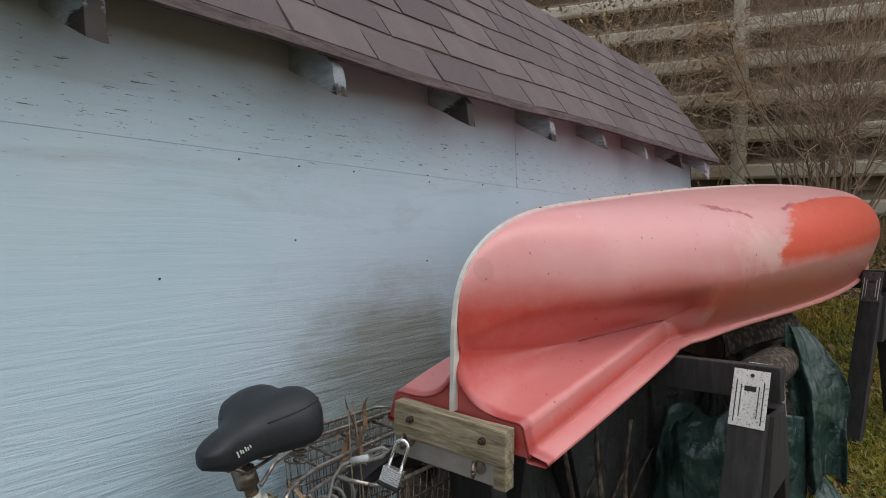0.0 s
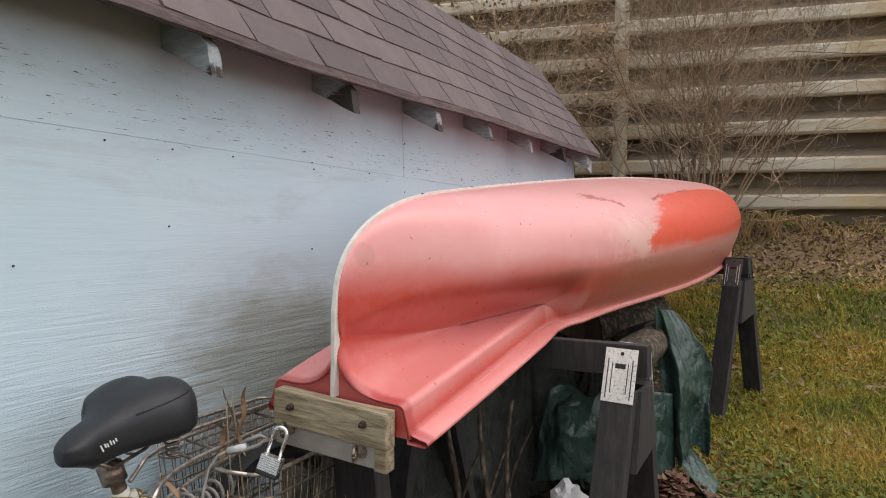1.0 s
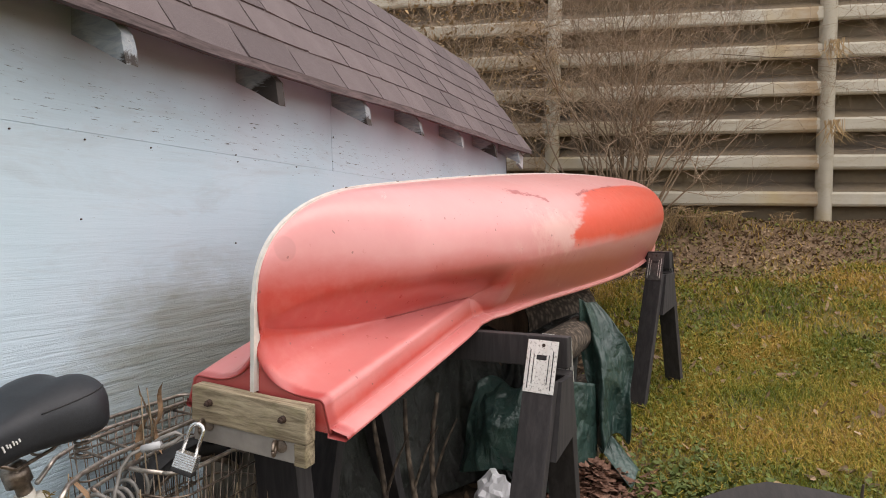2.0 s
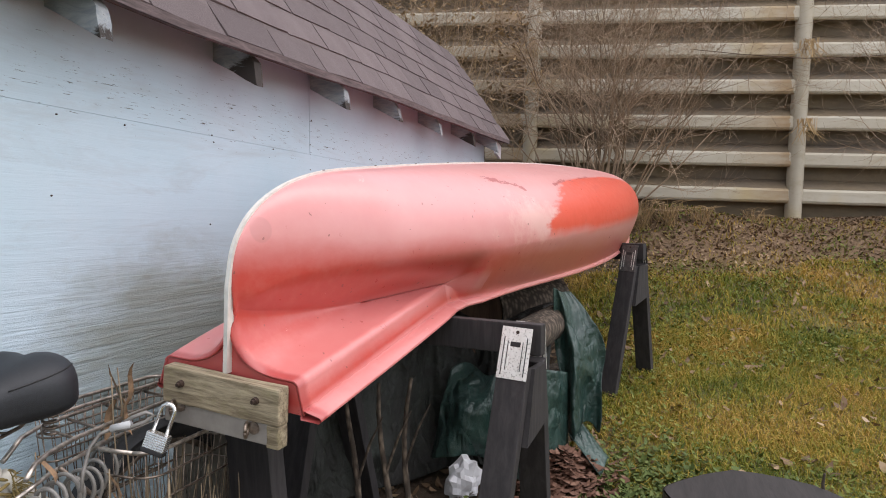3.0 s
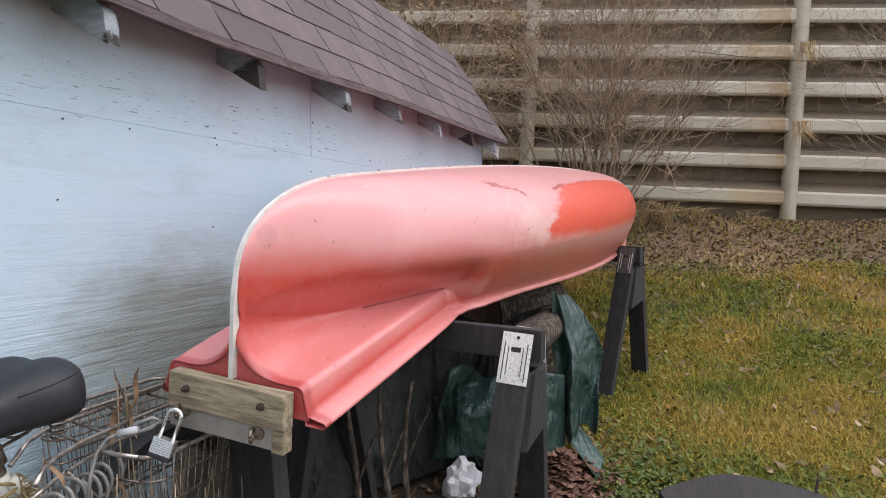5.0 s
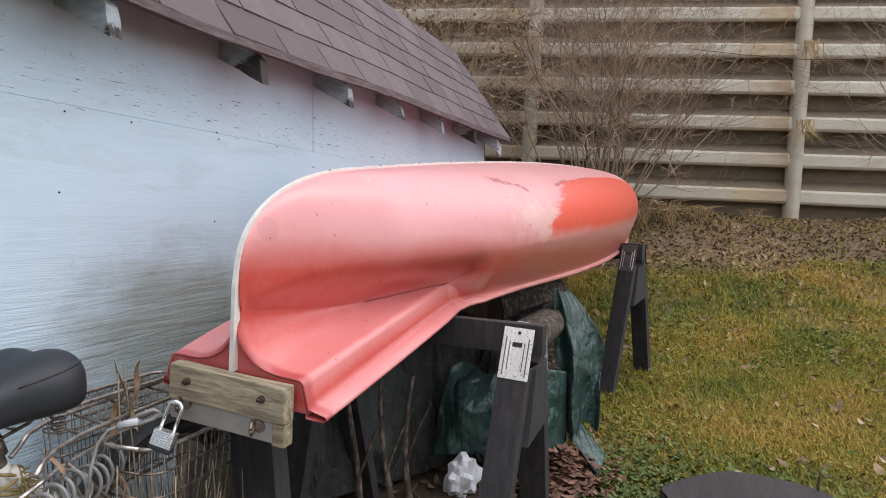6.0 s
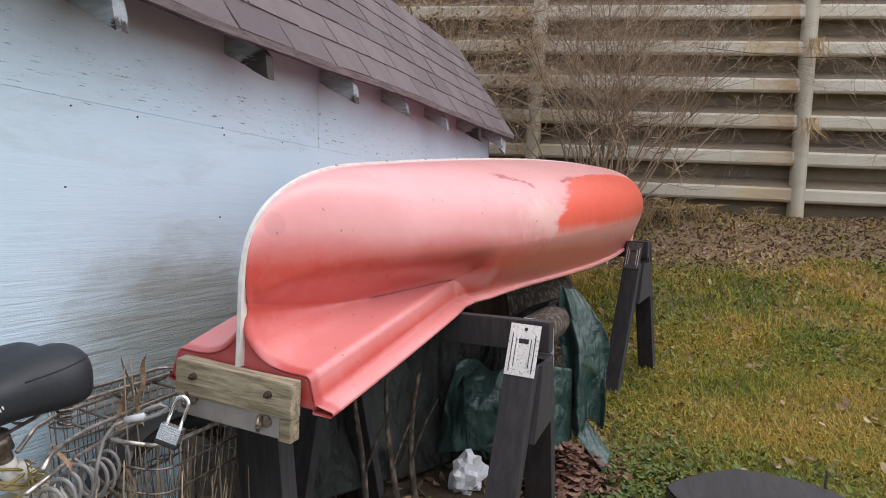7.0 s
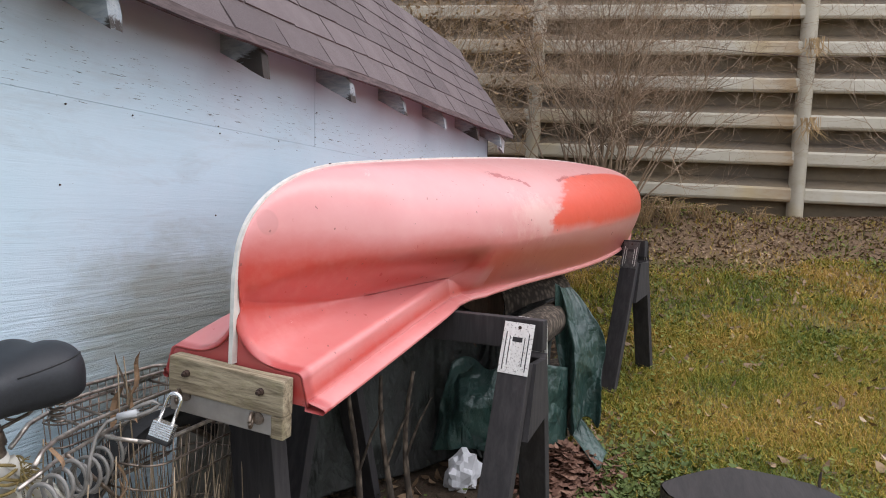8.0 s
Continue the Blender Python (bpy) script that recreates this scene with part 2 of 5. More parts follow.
def steel_rail(name, bay=0.0, start=0.0):
    m = Mat(name, 0.62, 0.15)
    r = m.random()
    a, b = m.noise(1.2, 6, 0.6), m.noise(11, 6, 0.7, m.stretch(0.25, 1, 1))
    base = m.mix(m.ramp(a, (0.35, 0.0), (0.65, 1.0)), (0.48, 0.44, 0.35), (0.59, 0.56, 0.48))
    base = m.mix(m.math("MULTIPLY", r, 0.35), base, (0.40, 0.35, 0.26))
    base = m.mix(m.ramp(b, (0.5, 0.0), (0.8, 0.55)), base, (0.30, 0.23, 0.13))
    base = m.mix(m.ramp(m.noise(0.55, 4, 0.6), (0.54, 0.0), (0.66, 0.7)), base, (0.50, 0.38, 0.17))
    if bay:
        # rust bleeding from the bolted joint at each rail's end
        x, y, z = m.xyz()
        along = m.math("FRACT", m.math("DIVIDE", m.math("SUBTRACT", m.math("ADD", x, m.math("MULTIPLY", m.noise(3.0, 5, 0.7), 0.25)), start), bay))
        base = m.mix(m.math("MULTIPLY", m.ramp(along, (0.80, 0.0), (1.0, 0.75)), m.ramp(b, (0.3, 0.5), (0.6, 1.0))), base, (0.34, 0.20, 0.075))
    m.color(base)
    m.bump(b, 0.15, 0.01)
    return m.m


def steel_back():
    m = Mat("rusty_steel_sheet", 0.8, 0.05)
    a, b = m.noise(1.5, 6, 0.6, m.stretch(0.5, 1, 1)), m.noise(13, 6, 0.7)
    base = m.mix(m.ramp(a, (0.35, 0.0), (0.65, 1.0)), (0.155, 0.13, 0.105), (0.24, 0.185, 0.115))
    base = m.mix(m.ramp(b, (0.45, 0.0), (0.75, 0.6)), base, (0.15, 0.115, 0.08))
    m.color(base)
    m.bump(b, 0.2, 0.01)
    return m.m


def wood(name, dark, light, rough=0.8, along="x", scale=1.0, moss=None):
    m = Mat(name, rough)
    k = {"x": (0.12, 1, 1), "y": (1, 0.12, 1), "z": (1, 1, 0.12)}[along]
    g = m.noise(60 * scale, 6, 0.65, m.stretch(*k), 0.5)
    f = m.noise(190 * scale, 3, 0.6, m.stretch(*k), 0.3)
    base = m.mix(m.ramp(g, (0.33, 0.0), (0.66, 1.0)), dark, light)
    base = m.mix(m.ramp(f, (0.5, 0.0), (0.75, 0.6)), base, tuple(v * 0.4 for v in dark))
    if moss:
        base = m.mix(m.ramp(m.noise(17, 6, 0.7), (0.5, 0.0), (0.68, 0.7)), base, moss)
    m.color(base)
    m.bump(g, 0.4, 0.004)
    m.bump(f, 0.3, 0.002)
    return m.m


def tail_paint():
    """Peeling blue-white paint over rotten dark wood at the lower outer corner."""
    m = Mat("peeling_rafter_paint", 0.75)
    x, y, z = m.xyz()
    g = m.noise(40, 6, 0.7, m.stretch(0.3, 1, 1.0), 0.6)
    r = m.random()
    rot = m.math("ADD", m.math("MULTIPLY", x, 4.2), m.math("MULTIPLY", z, -5.5))
    rot = m.math("ADD", rot, m.math("MULTIPLY", m.math("SUBTRACT", g, 0.5), 1.1))
    rot = m.math("ADD", rot, m.math("MULTIPLY", m.math("SUBTRACT", r, 0.5), 0.8))
    base = m.mix(m.ramp(g, (0.4, 0.0), (0.65, 1.0)), (0.25, 0.285, 0.31), (0.40, 0.425, 0.44))
    m.color(m.mix(m.ramp(m.math("SUBTRACT", rot, 0.34), (0.80, 0.0), (0.92, 1.0)), base, (0.035, 0.028, 0.024)))
    m.bump(g, 0.5, 0.004)
    return m.m


def tarp_plastic(name, lo, hi, dull=0.0):
    m = Mat(name, 0.34)
    a, b = m.noise(4, 6, 0.6), m.noise(30, 5, 0.65)
    base = m.mix(m.ramp(a, (0.35, 0.0), (0.65, 1.0)), lo, hi)
    base = m.mix(m.ramp(b, (0.55, 0.0), (0.8, 0.5)), base, (0.12, 0.14, 0.12))
    m.color(base)
    m.rough(m.ramp(b, (0.3, 0.25 + dull), (0.7, 0.5 + dull)))
    m.bump(m.noise(11, 5, 0.6, None, 0.3), 0.45, 0.03)
    # sharp crumple ridges at two sizes
    for scale, amount, dist in ((5.0, 0.85, 0.10), (16.0, 0.55, 0.035)):
        ridge = m.math("ABSOLUTE", m.math("SUBTRACT", m.noise(scale, 2, 0.5, m.stretch(1, 1, 0.6), 0.8), 0.5))
        m.bump(ridge, amount, dist)
    m.bump(b, 0.25, 0.006)
    return m.m


def bark(name, dark, light):
    m = Mat(name, 0.95)
    v = m.node("ShaderNodeTexVoronoi", Scale=62.0)
    m.link(m.stretch(1, 1, 0.45), v.inputs["Vector"])
    g = m.noise(30, 6, 0.7)
    m.color(m.mix(m.ramp(v.outputs["Distance"], (0.1, 0.0), (0.6, 1.0)), m.mix(g, dark, light), tuple(c * 0.45 for c in dark)))
    m.bump(v.outputs["Distance"], -0.8, 0.02)
    m.bump(g, 0.5, 0.01)
    return m.m


def black_paint():
    m = Mat("black_painted_wood", 0.72)
    g = m.noise(55, 6, 0.65, m.stretch(1, 1, 0.12), 0.4)
    s = m.noise(6, 5, 0.6)
    base = m.mix(m.ramp(g, (0.4, 0.0), (0.7, 1.0)), (0.019, 0.017, 0.018), (0.042, 0.037, 0.038))
    base = m.mix(m.ramp(s, (0.55, 0.0), (0.8, 0.4)), base, (0.050, 0.044, 0.040))
    m.color(base)
    m.bump(g, 0.25, 0.003)
    return m.m


def stamped_steel():
    m = Mat("zinc_plated_steel", 0.42, 0.2)
    v = m.noise(150, 3, 0.7)
    base = m.mix(m.ramp(m.noise(25, 5, 0.65), (0.35, 0.0), (0.7, 1.0)), (0.70, 0.69, 0.65), (0.84, 0.83, 0.80))
    m.color(m.mix(m.ramp(v, (0.57, 0.0), (0.64, 0.8)), base, (0.16, 0.14, 0.12)))
    return m.m


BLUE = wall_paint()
TAIL = tail_paint()
ROOF = shingle()
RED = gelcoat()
LAWN = lawn()
BLADE = blades("grass_blades", (0.064, 0.103, 0.007), (0.134, 0.170, 0.011), (0.26, 0.225, 0.018), (0.40, 0.260, 0.042), (0.48, 0.30, 0.075))
LEAF = blades("fallen_leaf", (0.075, 0.048, 0.028), (0.13, 0.082, 0.045), (0.20, 0.125, 0.068), (0.36, 0.25, 0.15))
TWIG = blades("bare_twig", (0.15, 0.105, 0.068), (0.29, 0.21, 0.14), (0.46, 0.34, 0.23))
VINE = blades("dry_vine", (0.20, 0.13, 0.075), (0.36, 0.25, 0.13), (0.46, 0.31, 0.14))
IVY = blades("ground_ivy_leaf", (0.045, 0.072, 0.012), (0.075, 0.108, 0.018), (0.115, 0.140, 0.030))
RAIL = steel_rail("weathered_galvanised_steel", 3.05, -1.86)
POST = steel_rail("dull_galvanised_post")
BACK = steel_back()
BLACKWOOD = black_paint()
STEEL = stamped_steel()
# shaded copy of the zinc plate, its darkness put into the colour
SHADESTEEL = plain("shaded_bracket", (0.085, 0.082, 0.080), 0.5, 0.3, 0.4, 60.0, 0.2)
OLDWOOD = wood("algae_stained_wood", (0.15, 0.115, 0.070), (0.45, 0.375, 0.255), 0.85, "x", 1.0, (0.23, 0.205, 0.105))
FASCIA = wood("rotten_deck_edge", (0.06, 0.045, 0.045), (0.16, 0.12, 0.12), 0.9, "y")
# black side of the sheet, which also carries the shade under the canoe
TARP = tarp_plastic("black_tarp_face", (0.013, 0.012, 0.010), (0.036, 0.042, 0.036), 0.34)
TARPGREEN = tarp_plastic("green_tarp_face", (0.016, 0.040, 0.034), (0.042, 0.080, 0.067))
BARK = bark("rough_bark", (0.10, 0.075, 0.055), (0.24, 0.19, 0.14))
ENDGRAIN = wood("sawn_log_end", (0.07, 0.042, 0.028), (0.15, 0.09, 0.055), 0.85, "z", 0.6)
STUMPTOP = wood("wet_stump_top", (0.020, 0.018, 0.018), (0.042, 0.037, 0.036), 0.6, "y", 0.5)
ALU = plain("brushed_aluminium", (0.74, 0.71, 0.66), 0.45, 0.25, 0.12, 30.0, 0.1)
PLATE = plain("dull_aluminium_plate", (0.34, 0.31, 0.28), 0.5, 0.4, 0.2, 14.0, 0.1)
RUST = plain("rusty_bolt", (0.07, 0.045, 0.035), 0.7, 0.5, 0.4, 90.0, 0.3)
CHROME = plain("tarnished_chrome", (0.22, 0.175, 0.14), 0.38, 0.75, 0.6, 60.0, 0.1)
WORNCHROME = plain("worn_chrome_tube", (0.46, 0.41, 0.36), 0.30, 0.8, 0.5, 45.0, 0.1)
BRIGHT = plain("bright_steel", (0.75, 0.75, 0.74), 0.25, 0.9, 0.1, 60.0, 0.05)
FOAM = plain("black_saddle_cover", (0.013, 0.015, 0.019), 0.55, 0.0, 0.25, 160.0, 0.15)
RUBBER = plain("black_rubber", (0.016, 0.016, 0.017), 0.6, 0.0, 0.3, 60.0, 0.2)
VINYL = plain("clear_grey_vinyl", (0.20, 0.19, 0.175), 0.32, 0.0, 0.2, 40.0, 0.05)
WHITEPAINT = plain("cream_frame_enamel", (0.66, 0.63, 0.55), 0.35, 0.0, 0.12, 20.0, 0.05)
PAPER = plain("crumpled_white_paper", (0.72, 0.72, 0.74), 0.8, 0.0, 0.06, 20.0, 0.1)
ROPE = plain("yellow_rope", (0.26, 0.195, 0.075), 0.9, 0.0, 0.3, 90.0, 0.4)
DRY = plain("dead_leaf", (0.24, 0.15, 0.085), 0.85, 0.0, 0.4, 50.0, 0.3)
STALK = plain("dry_stalk", (0.26, 0.20, 0.13), 0.85, 0.0, 0.35, 60.0, 0.2)
OFFCUT = plain("dirty_grey_panel", (0.13, 0.115, 0.09), 0.8, 0.0, 0.3, 9.0, 0.2)
PINKISH = plain("pale_lettering", (0.6, 0.6, 0.58), 0.6, 0.0, 0.05, 20.0, 0.0)
WHITEBOARD = plain("grey_white_board", (0.50, 0.51, 0.52), 0.75, 0.0, 0.2, 12.0, 0.2)


# ---- mesh helpers ----
def part(name, bm, material, parent=None, label="", smooth=False):
    me = bpy.data.meshes.new(name)
    bm.to_mesh(me)
    bm.free()
    for p in me.polygons:
        p.use_smooth = smooth
    me.materials.append(material)
    ob = new(name, me)
    if parent:
        ob.parent = parent
    if label:
        tagged(ob, label)
    return ob


def box(bm, size, m=Matrix(), bevel=0.0):
    r = bmesh.ops.create_cube(bm, size=1.0, matrix=m @ Matrix.Diagonal((*size, 1)))
    if bevel:
        es = {e for v in r["verts"] for e in v.link_edges}
        bmesh.ops.bevel(bm, geom=list(es), offset=bevel, segments=2, affect="EDGES", profile=0.6)
    return bm


def box_bm(size, m=Matrix(), bevel=0.0):
    return box(bmesh.new(), size, m, bevel)


def grid_bm(rows, closed=False):
    """A sheet through rows of points, all of one length."""
    bm = bmesh.new()
    vs = [[bm.verts.new(p) for p in r] for r in rows]
    for a, b in zip(vs, vs[1:]):
        n = len(a)
        for i in range(n if closed else n - 1):
            j = (i + 1) % n
            bm.faces.new((a[i], a[j], b[j], b[i]))
    return bm


def tube_bm(points, radius, sides=8, bm=None):
    bm = bm or bmesh.new()
    pts = [Vector(p) for p in points]
    radii = radius if isinstance(radius, (list, tuple)) else [radius] * len(pts)
    d = (pts[1] - pts[0]).normalized()
    side = d.orthogonal().normalized()
    rings = []
    for i, p in enumerate(pts):
        a, b = pts[max(i - 1, 0)], pts[min(i + 1, len(pts) - 1)]
        d = (b - a).normalized()
        side = (side - d * side.dot(d)).normalized()
        up = d.cross(side)
        rings.append([bm.verts.new(p + (side * math.cos(k * math.tau / sides) + up * math.sin(k * math.tau / sides)) * radii[i]) for k in range(sides)])
    for a, b in zip(rings, rings[1:]):
        for k in range(sides):
            j = (k + 1) % sides
            bm.faces.new((a[k], a[j], b[j], b[k]))
    bm.faces.new(rings[0][::-1])
    bm.faces.new(rings[-1])
    return bm


def thing(name, m, label, category, group="", kind=""):
    ob = new(name)
    ob.matrix_world = m
    return tagged(ob, label, category, group, kind)


# ---- ground ----
GROUND_Y = [(-40, -0.3), (-8, -0.1), (0.2, 0.24), (2.2, 0.40), (4.2, 0.57), (5.5, 0.76), (7.0, 1.12), (8.2, 1.44), (9.2, 1.52), (14, 1.6), (90, 2.0)]


def ground_z(x, y):
    gy, gz = zip(*GROUND_Y)
    z = sum(float(np.interp(y + d, gy, gz)) for d in (-0.6, -0.3, 0, 0.3, 0.6)) / 5
    mound = 0.20 * math.exp(-((x + 0.35) / 0.75) ** 2 - ((y - 8.3) / 0.9) ** 2)
    return z + mound + 0.02 * noise.noise((x * 0.9, y * 0.9, 0)) + 0.012 * noise.noise((x * 3, y * 3, 5))


xs = np.concatenate([np.linspace(-90, -6, 10), np.linspace(-5, 7, 100), np.linspace(8, 90, 10)])
ys = np.concatenate([np.linspace(-40, -3, 8), np.linspace(-2.5, 9.8, 110), np.linspace(10.5, 90, 8)])
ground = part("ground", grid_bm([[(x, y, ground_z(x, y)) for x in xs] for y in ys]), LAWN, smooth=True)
tagged(ground, "wet autumn lawn rising to a leaf-strewn bank", "ground", kind="structure")

# ---- shed with a steep lower roof ----
WX = -1.62
CRACK, SEAM, CORNER = 1.762, 2.726, 5.45
wall = tagged(new("wall_east"), "pale blue painted plywood shed wall, stained and flaking", "wall", kind="structure")
part("wall_core", box_bm((0.09, 9.4, 2.2), Matrix.Translation((WX - 0.062, CORNER - 4.72, 1.15))), OFFCUT, wall)


def panel(y0, y1, z0, z1, push=0.0):
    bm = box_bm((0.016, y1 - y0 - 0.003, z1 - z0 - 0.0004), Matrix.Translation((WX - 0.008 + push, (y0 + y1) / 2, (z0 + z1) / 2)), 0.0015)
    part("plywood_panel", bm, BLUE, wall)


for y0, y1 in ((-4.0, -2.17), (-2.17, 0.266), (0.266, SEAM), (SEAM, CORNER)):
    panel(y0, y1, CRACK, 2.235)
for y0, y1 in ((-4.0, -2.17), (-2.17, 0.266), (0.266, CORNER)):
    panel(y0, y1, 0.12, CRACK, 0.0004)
part("corner_board", box_bm((0.03, 0.03, 2.0), Matrix.Translation((WX - 0.02, CORNER + 0.018, 1.15)), 0.003), BLACKWOOD, wall)
wall_n = part("wall_north", box_bm((2.95, 0.1, 2.3), Matrix.Translation((WX - 1.58, CORNER - 0.06, 1.2))), OFFCUT)
tagged(wall_n, "unpainted end wall of the shed", "wall", kind="structure")
wall_s = part("wall_south", box_bm((2.95, 0.1, 2.3), Matrix.Translation((WX - 1.58, -3.92, 1.2))), OFFCUT)
tagged(wall_s, "unpainted end wall of the shed", "wall", kind="structure")
wall_w = part("wall_west", box_bm((0.1, 9.2, 2.0), Matrix.Translation((WX - 3.1, CORNER - 4.72, 1.05))), OFFCUT)
tagged(wall_w, "unpainted back wall of the shed", "wall", kind="structure")
random.seed(3)
nails = [(2.096, 1.764), (2.104, 1.743), (1.493, 1.551), (1.318, 1.744), (2.079, 1.482), (1.728, 1.747), (1.513, 1.744), (2.722, 1.80), (2.735, 1.90), (2.72, 1.70), (2.45, 1.755), (3.3, 1.79), (3.9, 1.80), (0.72, 1.74), (1.10, 1.47)]
for y, z in nails:
    bm = bmesh.new()
    bmesh.ops.create_cone(bm, cap_ends=True, segments=8, radius1=0.0025, radius2=0.0020, depth=0.003, matrix=Matrix.Translation((WX + 0.004, y, z)) @ pose(0, 0, 0, 0, 90, 0))
    part("nail", bm, RUST, wall)

EX, EZ = -1.46, 1.982


def eave_z(y):
    return EZ + 0.0255 * y + 0.012 * math.sin(y * 2.1 + 0.4) * math.exp(-((y - 2.2) / 1.3) ** 2) + 0.006 * noise.noise((y * 2.5, 3, 1))


SLOPE = Vector((-0.436, 0, 0.692))
STEP = SLOPE / 6
UP = Vector((0.692, 0, 0.436)).normalized()
YE = 5.57


def roof_at(k, y):
    return Vector((EX, y, eave_z(y) * (1 - k / 6) + (EZ + 0.0255 * y) * k / 6)) + STEP * k


roof = tagged(new("roof"), "steep shed roof slope of mauve-brown asphalt shingles", "roof", kind="structure")
ry = np.linspace(-4.1, YE, 60)
deck_rows = [[roof_at(k, y) - UP * d for y in ry] for k, d in ((0, 0.004), (6, 0.004), (6, 0.03), (0, 0.03), (0, 0.004))]
part("deck", grid_bm(deck_rows), FASCIA, roof)
part("drip_edge", grid_bm([[roof_at(0, y) + Vector((0.006 + a, 0, b + 0.004 * noise.noise((y * 9, 0, 2)))) for y in np.linspace(-4.1, YE + 0.01, 120)] for a, b in ((-0.02, 0.008), (0.004, 0.004), (0.006, -0.022), (-0.006, -0.022))]), FASCIA, roof)
upper = [[(x, y, z + 0.0255 * y) for y in (-4.1, YE)] for x, z in ((EX - 0.436, 2.632), (-2.9, 2.95), (-4.4, 2.6), (-4.9, 1.95))]
part("upper_slope", grid_bm(upper), ROOF, roof)
part("gable", grid_bm([[(-1.7, CORNER - 0.02, 2.2), (-1.95, CORNER - 0.02, 2.78)], [(-4.6, CORNER - 0.02, 2.2), (-4.3, CORNER - 0.02, 2.78)]]), OFFCUT, roof)
part("rake_board", box_bm((0.02, 0.02, 0.80), Matrix.Translation(roof_at(3, YE) - UP * 0.05) @ pose(0, 0, 0, 0, -32.2, 0)), WHITEBOARD, roof)
part("return_board", box_bm((0.02, 0.14, 0.10), Matrix.Translation((EX - 0.06, YE - 0.09, eave_z(YE) - 0.075)) @ pose(0, 0, 0, -14, 0, 0)), WHITEBOARD, roof)

random.seed(5)
tail_profile = [(-0.02, 0.13), (0.150, -0.085), (0.160, -0.160), (-0.02, -0.060)]


def rafter_tail(y, cut):
    bm = bmesh.new()
    a = [bm.verts.new((px - (cut if i in (1, 2) else 0), -0.019, pz + (0.02 * cut / 0.03 if i == 2 else 0))) for i, (px, pz) in enumerate(tail_profile)]
    b = [bm.verts.new((v.co.x, 0.019, v.co.z)) for v in a]
    bm.faces.new(a[::-1])
    bm.faces.new(b)
    for i in range(4):
        j = (i + 1) % 4
        bm.faces.new((a[i], a[j], b[j], b[i]))
    bmesh.ops.subdivide_edges(bm, edges=bm.edges[:], cuts=3, use_grid_fill=True)
    for v in bm.verts:
        v.co += Vector([noise.noise(v.co * 25 + Vector((y * 7, k, 0))) for k in (0, 9, 18)]) * 0.0035
    bmesh.ops.recalc_face_normals(bm, faces=bm.faces[:])
    me = bpy.data.meshes.new("rafter_tail")
    bm.to_mesh(me)
    bm.free()
    me.materials.append(TAIL)
    ob = new("rafter_tail", me)
    ob.location = (WX, y, eave_z(y) + 0.045)
    ob.parent = wall


for k in range(-4, 7):
    rafter_tail(1.51 + 0.622 * k, 0.0 if k not in (3, 4) else 0.02)

# shingles: half-lapped tabs, each its own piece
random.seed(8)
TAB = 0.305


def tab_mesh(w, seed):
    bm = bmesh.new()
    t = 0.006
    n = 3
    top, low = [], []
    rng = random.Random(seed)
    for i in range(n + 1):
        y = -w / 2 + 0.0045 + (w - 0.009) * i / n
        lift = rng.uniform(0, 0.003)
        top.append((bm.verts.new((rng.uniform(-0.002, 0.002), y, t + lift)), bm.verts.new((0.155, y, 0.002))))
        low.append(bm.verts.new((0, y, 0.0)))
    for i in range(n):
        bm.faces.new((top[i][0], top[i][1], top[i + 1][1], top[i + 1][0]))
        bm.faces.new((low[i], top[i][0], top[i + 1][0], low[i + 1]))
    bm.faces.new((low[0], top[0][1], top[0][0]))
    bm.faces.new((low[n], top[n][0], top[n][1]))
    me = bpy.data.meshes.new("shingle")
    bm.to_mesh(me)
    bm.free()
    me.materials.append(ROOF)
    return me


tabs = [tab_mesh(TAB, s) for s in range(6)]
sd = SLOPE.normalized()
LAY = Matrix(((sd.x, 0, UP.x, 0), (0, -1, 0, 0), (sd.z, 0, UP.z, 0), (0, 0, 0, 1)))
for k in range(6):
    y = -1.4 + (k % 2) * TAB / 2
    while y < YE - TAB * 0.4:
        ob = new("shingle", random.choice(tabs))
        p = roof_at(k, y + TAB / 2) + UP * 0.004
        rise = math.degrees(math.atan2(eave_z(y + TAB) - eave_z(y), TAB)) if k < 3 else math.degrees(0.0255)
        ob.matrix_world = Matrix.Translation(p) @ pose(0, 0, 0, rise, 0, 0) @ LAY
        ob.parent = roof
        y += TAB
    part("starter_strip", grid_bm([[roof_at(k + d, y) + UP * h for y in np.linspace(-4.1, YE + 0.005, 50)] for d, h in ((0.02, 0.002), (1.0, 0.006))]), ROOF, roof)

# ---- steel bin wall at the top of the bank ----
barrier = tagged(new("retaining_wall"), "weathered galvanised steel bin-type retaining wall with stacked rails", "retaining wall", kind="structure")
PL, PR = Vector((-1.95, 8.7, 1.5)), Vector((1.1, 9.1, 1.5))
BIN = Matrix.Translation((PL + PR) / 2) @ pose(0, 0, 0, 0, 2.7, math.degrees(math.atan2(0.4, 3.05)))
BAY, PITCH = (PR - PL).length, 0.419


def extrude_profile(profile, x0, x1, m, closed=True, wave=0.0):
    n = 7
    rows = []
    for i in range(n):
        x = x0 + (x1 - x0) * i / (n - 1)
        w = wave * noise.noise((x * 0.8, profile[0][1] * 5, 3))
        rows.append([m @ Vector((x, a, b + w)) for a, b in profile])
    bm = grid_bm(rows, closed)
    if closed:
        for r in (0, -1):
            bm.verts.ensure_lookup_table()
        k = len(profile)
        bm.faces.new([bm.verts[i] for i in range(k)][::-1])
        bm.faces.new([bm.verts[len(bm.verts) - k + i] for i in range(k)])
    bmesh.ops.recalc_face_normals(bm, faces=bm.faces[:])
    return bm


